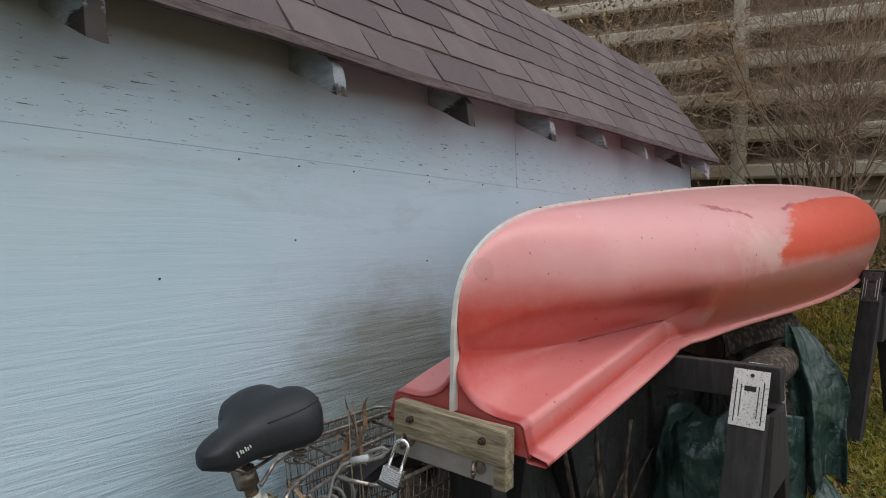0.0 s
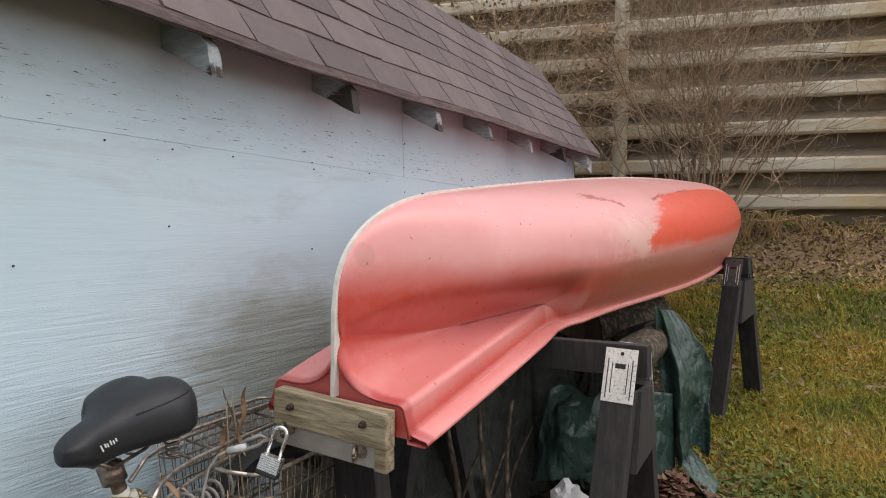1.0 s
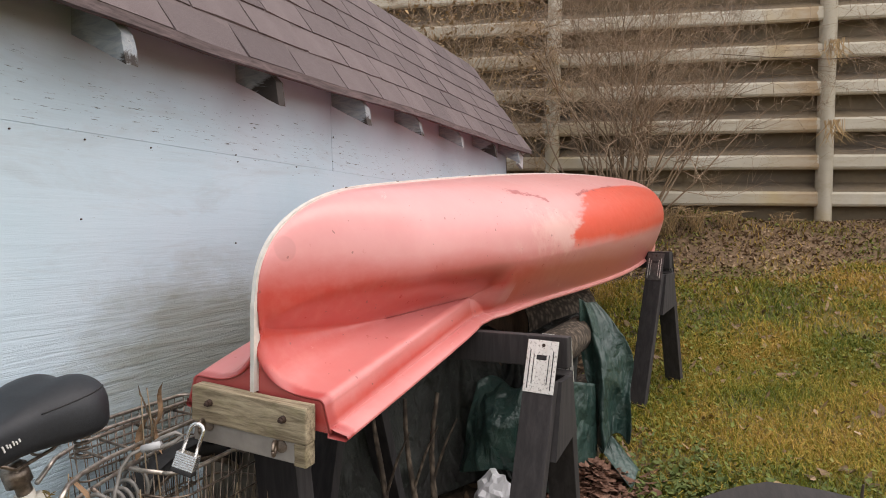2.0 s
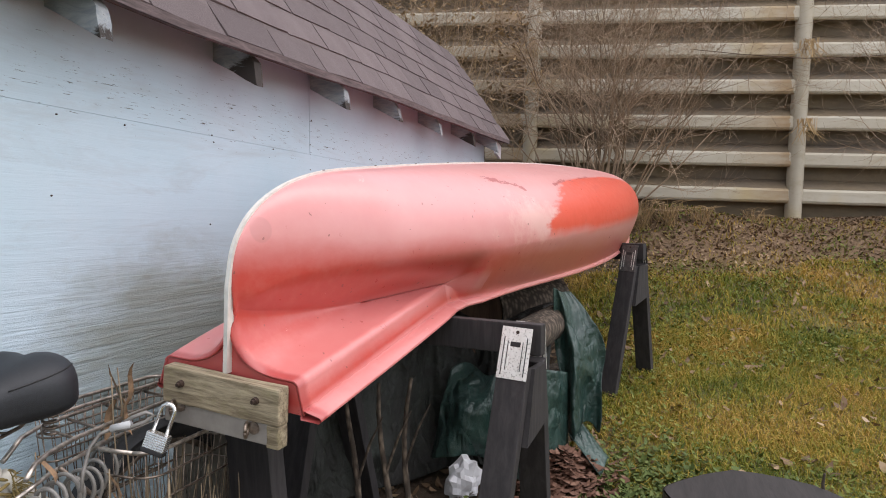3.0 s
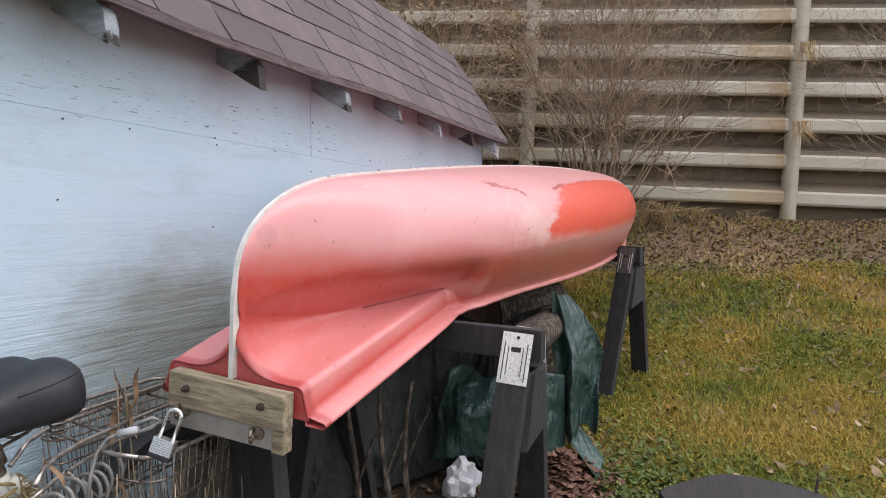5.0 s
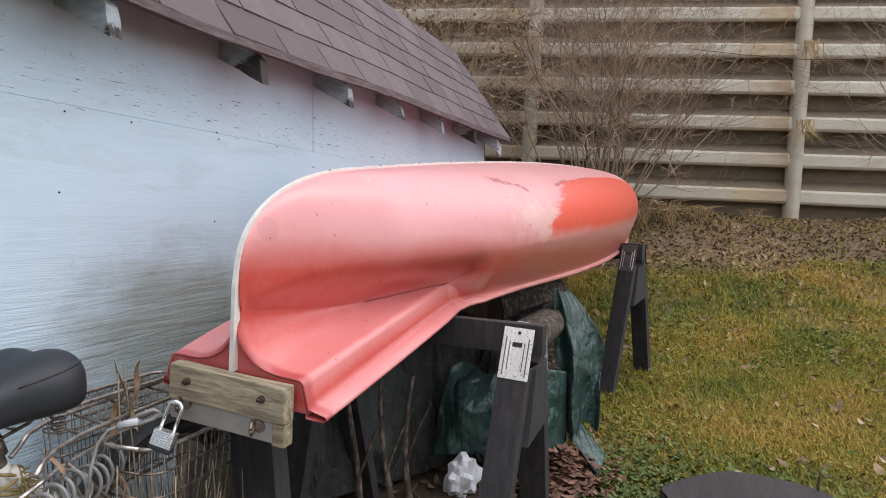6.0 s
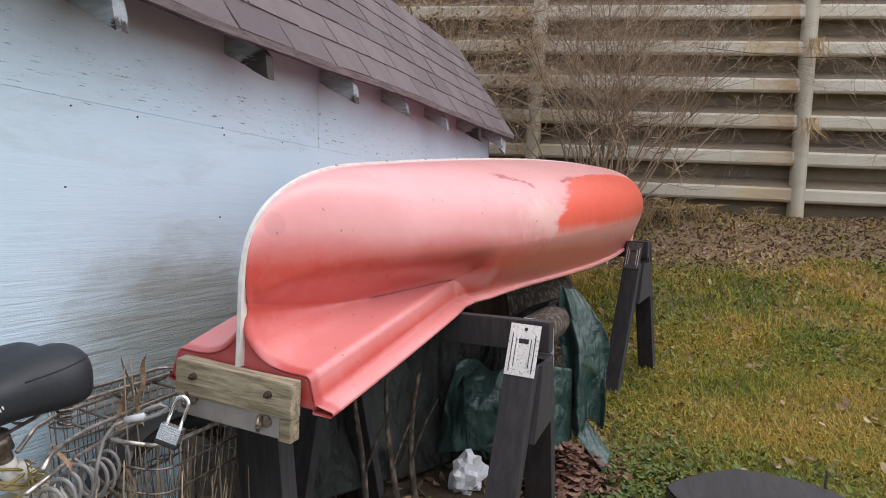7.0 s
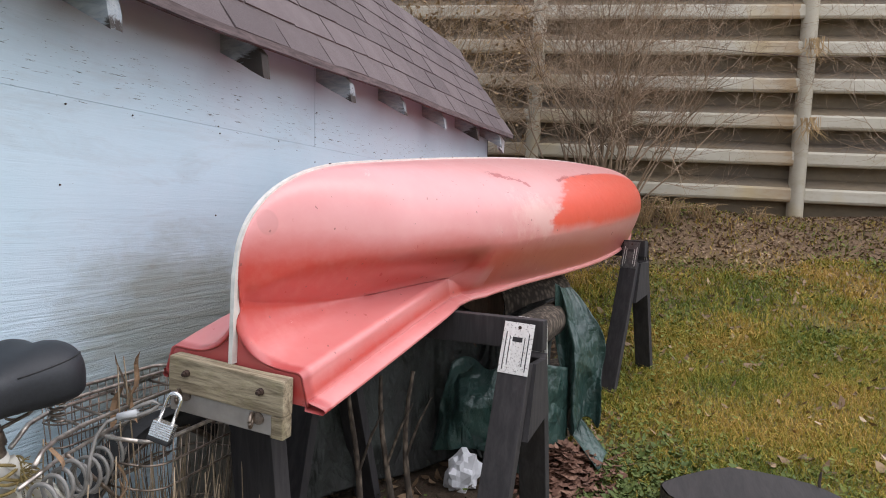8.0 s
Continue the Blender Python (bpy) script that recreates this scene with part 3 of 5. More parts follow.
rail_profile = [(0.235, 0.098), (0.035, 0.090), (0.015, 0.082), (0.0, 0.060), (-0.004, -0.050), (0.008, -0.073), (0.03, -0.082), (0.235, -0.020)]
for bay in range(-2, 4):
    x0, x1 = (bay - 0.5) * BAY, (bay + 0.5) * BAY
    for k in range(8):
        zc = 0.335 + PITCH * k
        part("rail", extrude_profile([(a, b + zc) for a, b in rail_profile], x0 + 0.02, x1 - 0.02, BIN, True, 0.006), RAIL, barrier)
        part("sloped_web", extrude_profile([(a, b + zc) for a, b in ((0.03, 0.094), (0.214, 0.205), (0.214, 0.190), (0.03, 0.089))], x0 + 0.02, x1 - 0.02, BIN), BACK, barrier)
    part("back_sheet", extrude_profile([(0.215, -1.2), (0.215, 3.36), (0.25, 3.36), (0.25, -1.2)], x0, x1, BIN), BACK, barrier)
    # half-round column over the joint of two bays
    col = []
    for i in range(15):
        z = -1.3 + 4.72 * i / 14
        col.append([BIN @ Vector((x1 + 0.088 * math.cos(a), 0.09 - 0.15 * math.sin(a) ** 0.8, z)) for a in [math.pi * j / 10 for j in range(11)]])
    part("post", grid_bm(col), POST, barrier, smooth=True)

# ---- canoe ----
CS = dict(LEN=5.031, HALF=0.382, DEEP=0.442, dr=0.101, dl=1.073, he=0.782, ka=0.485, kd=0.218, ws0=0.175, ws1=0.086, ws2=-0.109, hs=0.066, pw=2.362, kab=1.02, kdb=0.303, drb=0.128, rk=0.067,
          zf=0.44, za=0.15, tk=0.12, tr=0.872, wm=1.255, fa=0.132, fp=3.248, bx=0.013)


def canoe_sheer(s):
    a, b = max(0.0, 1 - s / CS["dl"]), max(0.0, (s - CS["LEN"] + CS["dl"]) / CS["dl"])
    return -CS["dr"] * a * a - CS["drb"] * b * b


def canoe_half(s):
    q = min(max(s / CS["LEN"], 0.0), 1.0)
    return 0.010 + CS["HALF"] * max(math.sin(math.pi * q), 0.0) ** CS["he"]


def canoe_keel(s):
    ea, eb = min(max(s, 0), CS["ka"]) / CS["ka"], min(max(CS["LEN"] - s, 0), CS["kab"]) / CS["kab"]
    bend = CS["kd"] * (1 - (1 - (1 - ea) ** 2.6) ** (1 / 2.6)) + CS["kdb"] * (1 - (1 - (1 - eb) ** 2.2) ** (1 / 2.2))
    return CS["DEEP"] - CS["rk"] * (2 * s / CS["LEN"] - 1) ** 2 - bend


def canoe_ring(s):
    """Half section of the upturned hull at s, from the keel out over the bilge, the tucked-in side and the motor shelf to the gunwale."""
    z0, wide = canoe_sheer(s), canoe_half(s)
    h = canoe_keel(s) - z0
    aft = max(0.0, 1 - s / 0.92)
    hs = CS["hs"]
    end = min(1.0, max(0.0, (0.88 - s) / 0.11))
    end = end * end * (3 - 2 * end)
    fz = min(0.006 + CS["fa"] * aft ** CS["fp"], 0.5 * (h - hs))
    crease = (hs + fz) * end
    zc = min(max(hs + fz + 0.04, (CS["zf"] + CS["za"] * aft) * h), hs + fz + 0.6 * (h - hs - fz))
    tuck = CS["tk"] + 0.15 * math.exp(-((s - 0.9) / 0.8) ** 2) + (CS["tr"] - CS["tk"] - 0.15) * aft ** 0.9
    wide *= CS["wm"] * (0.42 + 0.58 * min(1.0, s / 0.42))

    def side(z, low):
        q = min(1.0, max(0.0, (zc - z) / (zc - low)))
        return wide * (1 - tuck * q ** 1.3)

    top = []
    for k in range(27):
        a = math.pi / 2 * (1 - (k / 26) ** 1.25)
        top.append((wide * max(math.cos(a), 0.0) ** (2 / CS["pw"]), zc + (h - zc) * max(math.sin(a), 0.0) ** (2 / CS["pw"])))
    # plain side, straight down to the gunwale
    bare = []
    for k in range(1, 37):
        z = zc * (1 - k / 36)
        bare.append((side(z, crease if end > 0 else 0.0), z))
    # side with the shelf: hollow ramp, flat, rounded edge, outer face
    ws = CS["ws0"] + CS["ws1"] * s + CS["ws2"] * s * s
    inner = side(hs + fz, hs + fz)
    shelf = max(0.004, ws - inner)
    fx = 0.72 * shelf
    step = []
    for k in range(1, 13):
        z = zc + (hs + fz - zc) * k / 12
        step.append((side(z, hs + fz), z))
    for k in range(1, 11):
        a = math.pi / 2 * k / 10
        step.append((inner + fx * (1 - math.cos(a)), hs + fz * (1 - math.sin(a))))
    r = min(0.013, 0.25 * shelf)
    edge = inner + shelf
    for k in range(1, 5):
        step.append((inner + fx + (edge - r - inner - fx) * k / 4, hs))
    for k in range(1, 5):
        a = math.pi / 2 * k / 4
        step.append((edge - r + r * math.sin(a), hs - r * (1 - math.cos(a))))
    for k in range(1, 7):
        t = k / 6
        step.append((edge + 0.016 * t, (hs - r) * (1 - t)))
    low = [(a[0] * (1 - end) + b[0] * end, a[1] * (1 - end) + b[1] * end) for a, b in zip(bare, step)]
    return [(x, z0 + z) for x, z in top + low]


CANOE_AT = Matrix.Translation((-1.145, 1.508, 1.197)) @ pose(0, 0, 0, 3.55, 5.84, -3.83)
stations = sorted([CS["LEN"] * (0.5 - 0.5 * math.cos(math.pi * i / 130)) for i in range(131)] + [0.762 + 0.0083 * i for i in range(16)])
rings = [canoe_ring(s) for s in stations]
canoe = thing("canoe", CANOE_AT, "upturned faded red fibreglass canoe with a repainted bow, resting on sawhorses", "canoe")
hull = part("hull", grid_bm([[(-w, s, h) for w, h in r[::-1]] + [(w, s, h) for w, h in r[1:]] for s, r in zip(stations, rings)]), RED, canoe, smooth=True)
hull.location = (0, 0, 0)
r0 = rings[0]
tb = bmesh.new()
tb.faces.new([tb.verts.new((-w, 0.001, h)) for w, h in r0[::-1]] + [tb.verts.new((w, 0.001, h)) for w, h in r0[1:]])
part("transom", tb, RED, canoe)
shell = hull.modifiers.new("shell", "SOLIDIFY")
shell.thickness, shell.offset = 0.006, 1.0
for side, name in ((1, "gunwale"), (-1, "gunwale")):
    lip = []
    for s, r in zip(stations, rings):
        w, h = r[-1]
        f = (0.017 + 0.026 * min(1.0, max(0.0, 1.25 - s) / 0.6)) * (1.0 if side > 0 else 0.2 + 0.8 * min(1.0, s / 0.25))
        c = [(-0.004, 0.014), (0.010, 0.009), (f, 0.003), (f + 0.004, -0.004), (f - 0.002, -0.010), (-0.004, -0.010)]
        nz = 0.0022 * noise.noise((s * 26, side, 0)) + 0.0016 * noise.noise((s * 75, side, 4))
        lip.append([(side * (w + a + nz), s, h + b + nz) for a, b in (c if side > 0 else c[::-1])])
    part(name, grid_bm(lip, True), RED, canoe, smooth=True)
# keel strip from the motor board over the bottom to the bow
strip = []
keel_s = [0.0] + [s for s in stations if 0.0 < s <= CS["LEN"] - 0.75]
path = [Vector((0, -0.004, CS["hs"] + canoe_sheer(0) - 0.004))] + [Vector((0, -0.004, z)) for z in np.linspace(CS["hs"] + canoe_sheer(0) + 0.03, canoe_keel(0) - 0.005, 5)] + [Vector((0, s, canoe_keel(s))) for s in keel_s[1:]]
for i, p in enumerate(path):
    d = (path[min(i + 1, len(path) - 1)] - path[max(i - 1, 0)]).normalized()
    up = Vector((1, 0, 0)).cross(d).normalized()
    strip.append([p + Vector((sx * 0.0062, 0, 0)) + up * h for sx, h in ((-1, -0.008), (-0.8, 0.011), (0.8, 0.011), (1, -0.008))])
part("keel_strip", grid_bm(strip, True), ALU, canoe, "dull aluminium keel strip", smooth=False)
for s in np.arange(0.35, 4.1, 0.28):
    bm = bmesh.new()
    bmesh.ops.create_uvsphere(bm, u_segments=8, v_segments=5, radius=0.004, matrix=Matrix.Translation((0.0, s, canoe_keel(s) + 0.0115)) @ Matrix.Diagonal((1, 1, 0.4, 1)))
    part("screw", bm, RUST, canoe)
# motor board bolted across the stern
BT = canoe_sheer(0) + CS["hs"] - 0.004


def rough_board(size, m, bevel=0.004, amp=0.002, seed=0):
    bm = box_bm(size, Matrix(), bevel)
    bmesh.ops.subdivide_edges(bm, edges=bm.edges[:], cuts=2, use_grid_fill=True)
    for v in bm.verts:
        v.co += Vector([noise.noise(v.co * 30 + Vector((seed, k, 0))) for k in (0, 7, 14)]) * amp
    bm.transform(m)
    return bm


board = part("motor_board", rough_board((0.306, 0.036, 0.080), Matrix.Translation((CS["bx"] - 0.005, -0.024, BT - 0.040))), OLDWOOD, canoe, "algae-stained timber motor board with bolts")
part("clamp_plate", box_bm((0.276, 0.030, 0.046), Matrix.Translation((CS["bx"] - 0.018, -0.022, BT - 0.080 - 0.0235)), 0.002), PLATE, canoe, "dull aluminium clamp plate")
part("board_end", rough_board((0.030, 0.034, 0.050), Matrix.Translation((CS["bx"] + 0.133, -0.0235, BT - 0.080 - 0.0252)), 0.003, 0.002, 4), OLDWOOD, canoe)


def stud(x, z, r=0.0085):
    bm = bmesh.new()
    bmesh.ops.create_cone(bm, cap_ends=True, segments=12, radius1=r, radius2=r * 0.85, depth=0.010, matrix=Matrix.Translation((x, -0.046, z)) @ pose(0, 0, 0, 90, 0, 0))
    bmesh.ops.create_cone(bm, cap_ends=True, segments=8, radius1=r * 0.55, radius2=r * 0.5, depth=0.010, matrix=Matrix.Translation((x, -0.052, z)) @ pose(0, 0, 0, 90, 0, 0))
    part("bolt", bm, RUST, board)


stud(CS["bx"] - 0.106, BT - 0.032)
stud(CS["bx"] + 0.092, BT - 0.032)


def ring_points(c, r, axis_a, axis_b, n=20, a0=0.0, a1=math.tau):
    return [Vector(c) + Vector(axis_a) * r * math.cos(a0 + (a1 - a0) * i / n) + Vector(axis_b) * r * math.sin(a0 + (a1 - a0) * i / n) for i in range(n + 1)]


for x, z in ((CS["bx"] - 0.118, BT - 0.084), (CS["bx"] + 0.079, BT - 0.094)):
    part("eye_bolt", tube_bm(ring_points((x, -0.055, z), 0.0145, (0.45, -0.9, 0), (0, 0, 1)), 0.0042, 8), CHROME, canoe, "steel eye bolt", smooth=True)
    bm = bmesh.new()
    bmesh.ops.create_cone(bm, cap_ends=True, segments=14, radius1=0.014, radius2=0.014, depth=0.003, matrix=Matrix.Translation((x + 0.006, -0.0395, z)) @ pose(0, 0, 0, 90, 0, 0))
    part("washer", bm, CHROME, canoe)


# ---- sawhorses ----
def sawhorse(m, length, height, label, plate=STEEL, line=RUBBER):
    h = thing("sawhorse", m, label, "sawhorse", "sawhorses under the canoe")
    part("beam", box_bm((length, 0.040, 0.089), Matrix.Translation((0.012 - length / 2, 0, -0.0445)), 0.003), BLACKWOOD, h)
    splay = 15.5
    for sx in (-0.045, 0.11 - length + 0.0):
        for sy in (-1, 1):
            top = Matrix.Translation((sx, sy * 0.028, -0.005)) @ pose(0, 0, 0, sy * splay, -2 if sx < -0.1 else 2, 0)
            lg = (height - 0.12) / math.cos(radians(splay))
            part("leg", box_bm((0.090, 0.038, lg), top @ Matrix.Translation((0, sy * 0.004, -0.115 - lg / 2)), 0.003), BLACKWOOD, h)
            bm = bmesh.new()
            w, t, hh = 0.090, 0.0022, 0.146
            box(bm, (w, t, hh), Matrix.Translation((0, 0, -hh / 2 - 0.008)), 0.0008)
            for gx, z0, z1 in ((-0.030, 0.048, 0.150), (0.030, 0.048, 0.150), (-0.0185, 0.056, 0.138), (0.0185, 0.056, 0.138)):
                box(bm, (0.0048, 0.005, z1 - z0), Matrix.Translation((gx, 0, -(z0 + z1) / 2 + 0.008)), 0.0012)
            br = part("bracket", bm, plate, h, "speckled zinc-plated bracket")
            br.matrix_local = top @ Matrix.Translation((0, sy * 0.0245, 0))
            bm = box_bm((0.030, 0.0046, 0.014), Matrix.Translation((0, 0, -0.056)), 0.002)
            part("slot", bm, RUBBER, br)
            bm = bmesh.new()
            bmesh.ops.create_cone(bm, cap_ends=True, segments=10, radius1=0.006, radius2=0.005, depth=0.005, matrix=Matrix.Translation((0.002, 0, -0.022)) @ pose(0, 0, 0, 90, 0, 0))
            part("screw", bm, RUST, br)
            for gx, z0, z1 in ((-0.0335, 0.045, 0.152), (0.0335, 0.045, 0.152), (-0.0215, 0.056, 0.138), (0.0215, 0.056, 0.138)):
                part("groove", box_bm((0.0030, 0.0042, z1 - z0), Matrix.Translation((gx, 0, -(z0 + z1) / 2 + 0.008))), line, br)
    # end gusset between the pair of legs
    for ex in (-0.014,):
        bm = bmesh.new()
        prof = [(-0.05, -0.12), (0.045, -0.12), (0.085, -0.29), (-0.10, -0.33)]
        a = [bm.verts.new((ex, p, q)) for p, q in prof]
        b = [bm.verts.new((ex + 0.02, p, q)) for p, q in prof]
        bm.faces.new(a[::-1])
        bm.faces.new(b)
        for i in range(4):
            j = (i + 1) % 4
            bm.faces.new((a[i], a[j], b[j], b[i]))
        bmesh.ops.recalc_face_normals(bm, faces=bm.faces[:])
        part("gusset", bm, BLACKWOOD, h)
    return h


sawhorse(pose(-0.592, 2.19, 1.188, 0, 1.5, -8), 0.86, 0.80, "black painted sawhorse with zinc brackets beside the tarped woodpile")
# far brackets take the shaded plate, with pale grooves as their lit edges
sawhorse(pose(-0.385, 4.12, 1.362, 0, 1.0, -20), 0.92, 0.80, "black painted sawhorse with zinc brackets standing on open lawn", SHADESTEEL, STEEL)


# ---- bicycle leaning along the wall ----
bike = thing("bicycle", Matrix.Translation((-1.415, 1.55, 0.34)), "cream bicycle with a wide black saddle and rusty wire baskets", "bicycle")
BK = Matrix.Translation((1.415, -1.55, -0.34))


def bike_part(name, bm, mat, label="", parent=None, smooth=True):
    bm.transform(BK)
    return part(name, bm, mat, parent or bike, label, smooth)


def saddle_bm():
    """Wide cruiser saddle: nose towards -y, two plump rear lobes with a shallow dip between."""
    rows = []
    n, m = 36, 36
    for i in range(n + 1):
        v = i / n
        y = 0.150 * (1 - 2 * v)
        wide = 0.036 + 0.090 / (1 + math.exp((v - 0.50) * 13))
        if v < 0.30:
            wide *= 0.30 + 0.70 * math.sqrt(max(0.0, 1 - ((0.30 - v) / 0.30) ** 2))
        if v > 0.84:
            wide *= 0.08 + 0.92 * math.sqrt(max(0.0, 1 - ((v - 0.84) / 0.161) ** 2))
        crest = 0.030 + 0.048 / (1 + math.exp((v - 0.50) * 10)) - 0.026 * max(0.0, (v - 0.75) / 0.25) ** 2
        if v < 0.22:
            crest *= 0.35 + 0.65 * math.sqrt(max(0.0, 1 - ((0.22 - v) / 0.22) ** 2))
        skirt = -0.050 - 0.012 * max(0.0, 1 - v / 0.5) + 0.026 * max(0.0, (v - 0.80) / 0.20)
        if v < 0.16:
            skirt *= 0.45 + 0.55 * math.sqrt(max(0.0, 1 - ((0.16 - v) / 0.16) ** 2))
        ring = []
        for j in range(m):
            a = math.tau * j / m
            c, s_ = math.cos(a), math.sin(a)
            px = wide * (abs(c) ** 0.80) * (1 if c > 0 else -1)
            pz = crest * (abs(s_) ** 0.75) if s_ > 0 else skirt * (abs(s_) ** 0.50)
            if s_ > 0:
                back = max(0.0, 1 - v / 0.46)
                pz -= 0.015 * math.exp(-(px / 0.024) ** 2) * s_ * back ** 0.6
            ring.append((px, y + 0.010 * math.exp(-((abs(px) - 0.06) / 0.045) ** 2) * max(0.0, 1 - v / 0.2), pz))
        rows.append(ring)
    bm = grid_bm(rows, True)
    bm.verts.ensure_lookup_table()
    bm.faces.new(bm.verts[:m])
    bm.faces.new(bm.verts[-m:][::-1])
    bmesh.ops.recalc_face_normals(bm, faces=bm.faces[:])
    return bm


SADDLE = Matrix.Translation((-1.403, 1.150, 1.161)) @ pose(0, 0, 0, 5, 0, 13) @ Matrix.Diagonal((0.95, 0.96, 0.94, 1))
bm = saddle_bm()
bm.transform(SADDLE)
saddle = bike_part("saddle", bm, FOAM, "wide padded black saddle")
# piping seam round the back of the cover, and a pale script mark turned into bars
sb = saddle_bm()
sb.verts.ensure_lookup_table()
loop = [sb.verts[i * 36 + 3].co * 1.004 for i in range(20, 2, -1)] + [sb.verts[i * 36 + 15].co * 1.004 for i in range(3, 21)]
bike_part("piping", tube_bm([SADDLE @ q for q in loop], 0.0016, 5), RUBBER, "", saddle)
sb.free()
for i, (dy, hgt, slant) in enumerate(((-0.018, 0.017, 0.3), (-0.009, 0.010, 0.3), (-0.002, 0.009, 0.3), (0.006, 0.012, 0.3), (0.014, 0.009, 0.3), (0.021, 0.008, 0.3))):
    bike_part("mark", box_bm((0.002, 0.0028, hgt * 0.8), SADDLE @ Matrix.Translation((0.0435, -0.080 + dy, -0.008 + 0.002 * (i % 2))) @ pose(0, 0, 0, 20, 0, -10)), PINKISH, "", saddle, False)
for x in (-0.022, 0.022):
    bike_part("saddle_rail", tube_bm([SADDLE @ Vector(p) for p in ((x, -0.10, -0.035), (x, -0.05, -0.068), (x, 0.05, -0.068), (x * 1.6, 0.10, -0.04))], 0.0035), CHROME)
for x in (-0.05, 0.05):
    coil = [SADDLE @ Vector((x + 0.014 * math.cos(a), 0.10 + 0.014 * math.sin(a), -0.05 - 0.05 * a / (math.tau * 4))) for a in [math.tau * 4 * i / 60 for i in range(61)]]
    bike_part("saddle_spring", tube_bm(coil, 0.0028, 6), CHROME)
bike_part("seat_post", tube_bm([(-1.425, 1.148, 1.09), (-1.419, 1.168, 1.02)], 0.0145, 14), CHROME)
bm = tube_bm([(-1.427, 1.148, 1.083), (-1.424, 1.158, 1.050)], 0.024, 14)
bike_part("seat_clamp", bm, CHROME)
bike_part("seat_tube", tube_bm([(-1.420, 1.163, 1.030), (-1.415, 1.24, 0.85), (-1.412, 1.36, 0.50)], 0.018, 14), WHITEPAINT)
bike_part("top_tube", tube_bm([(-1.418, 1.20, 0.955), (-1.42, 0.80, 0.93), (-1.42, 0.35, 0.90)], 0.016, 14), WHITEPAINT)
for sx in (-1, 1):
    bike_part("seat_stay", tube_bm([(-1.415 + sx * 0.014, 1.172, 1.022), (-1.415 + sx * 0.035, 1.28, 0.905), (-1.415 + sx * 0.062, 1.62, 0.63)], 0.0135, 10), WHITEPAINT)
    bike_part("chain_stay", tube_bm([(-1.412 + sx * 0.03, 1.36, 0.50), (-1.415 + sx * 0.062, 1.62, 0.63)], 0.010, 10), WHITEPAINT)
wheel_c = Vector((-1.415, 1.59, 0.665))
rearw = bike_part("wheel", tube_bm(ring_points(wheel_c, 0.285, (0, 1, 0), (0, 0, 1), 48), 0.010, 8), CHROME)
bike_part("tyre", tube_bm(ring_points(wheel_c, 0.310, (0, 1, 0), (0, 0, 1), 48), 0.022, 12), RUBBER, "", rearw)
bike_part("hub", tube_bm([wheel_c + Vector((-0.05, 0, 0)), wheel_c + Vector((0.05, 0, 0))], 0.018, 12), CHROME, "", rearw)
for i in range(24):
    a = math.tau * i / 24
    bike_part("spoke", tube_bm([wheel_c + Vector((0.02 * (-1) ** i, 0, 0)), wheel_c + Vector((0, 0.285 * math.cos(a), 0.285 * math.sin(a)))], 0.001, 4), CHROME, "", rearw)
bike_part("mudguard", grid_bm([[wheel_c + Vector((x, 0.342 * math.cos(a), 0.342 * math.sin(a) - abs(x) * 0.3)) for x in (-0.03, -0.015, 0.0, 0.015, 0.03)] for a in np.linspace(0.2, 2.7, 30)]), RUBBER, "black rear mudguard")
# carrier rails between the baskets
bike_part("carrier_rail", tube_bm([(-1.303, 1.139, 1.035), (-1.330, 1.180, 1.046), (-1.349, 1.225, 1.05), (-1.377, 1.315, 1.05), (-1.393, 1.446, 1.05), (-1.405, 1.601, 1.05), (-1.41, 1.72, 1.05)], 0.0050, 8), WORNCHROME)
bike_part("carrier_rail", tube_bm([(-1.470, 1.230, 1.020), (-1.497, 1.294, 1.046), (-1.515, 1.350, 1.05), (-1.528, 1.420, 1.05), (-1.536, 1.55, 1.05), (-1.545, 1.74, 1.05)], 0.0050, 8), WORNCHROME)
bike_part("carrier_rail", tube_bm([(-1.325, 1.125, 0.995), (-1.36, 1.24, 1.006), (-1.395, 1.35, 1.004), (-1.42, 1.46, 1.002)], 0.0044, 8), WORNCHROME)
for y in (1.33, 1.40, 1.52, 1.66):
    bike_part("carrier_bar", tube_bm([(-1.512 - 0.08 * (y - 1.33), y + 0.03, 1.046), (-1.378 - 0.06 * (y - 1.33), y - 0.01, 1.046)], 0.0034, 8), CHROME)
bike_part("carrier_strut", tube_bm([(-1.36, 1.26, 1.01), (-1.355, 1.38, 0.88), (-1.35, 1.62, 0.64)], 0.0045, 8), CHROME)
bike_part("brake_rod", tube_bm([(-1.36, 1.16, 0.985), (-1.31, 1.13, 0.955), (-1.26, 1.02, 0.93)], 0.003, 6), BRIGHT)


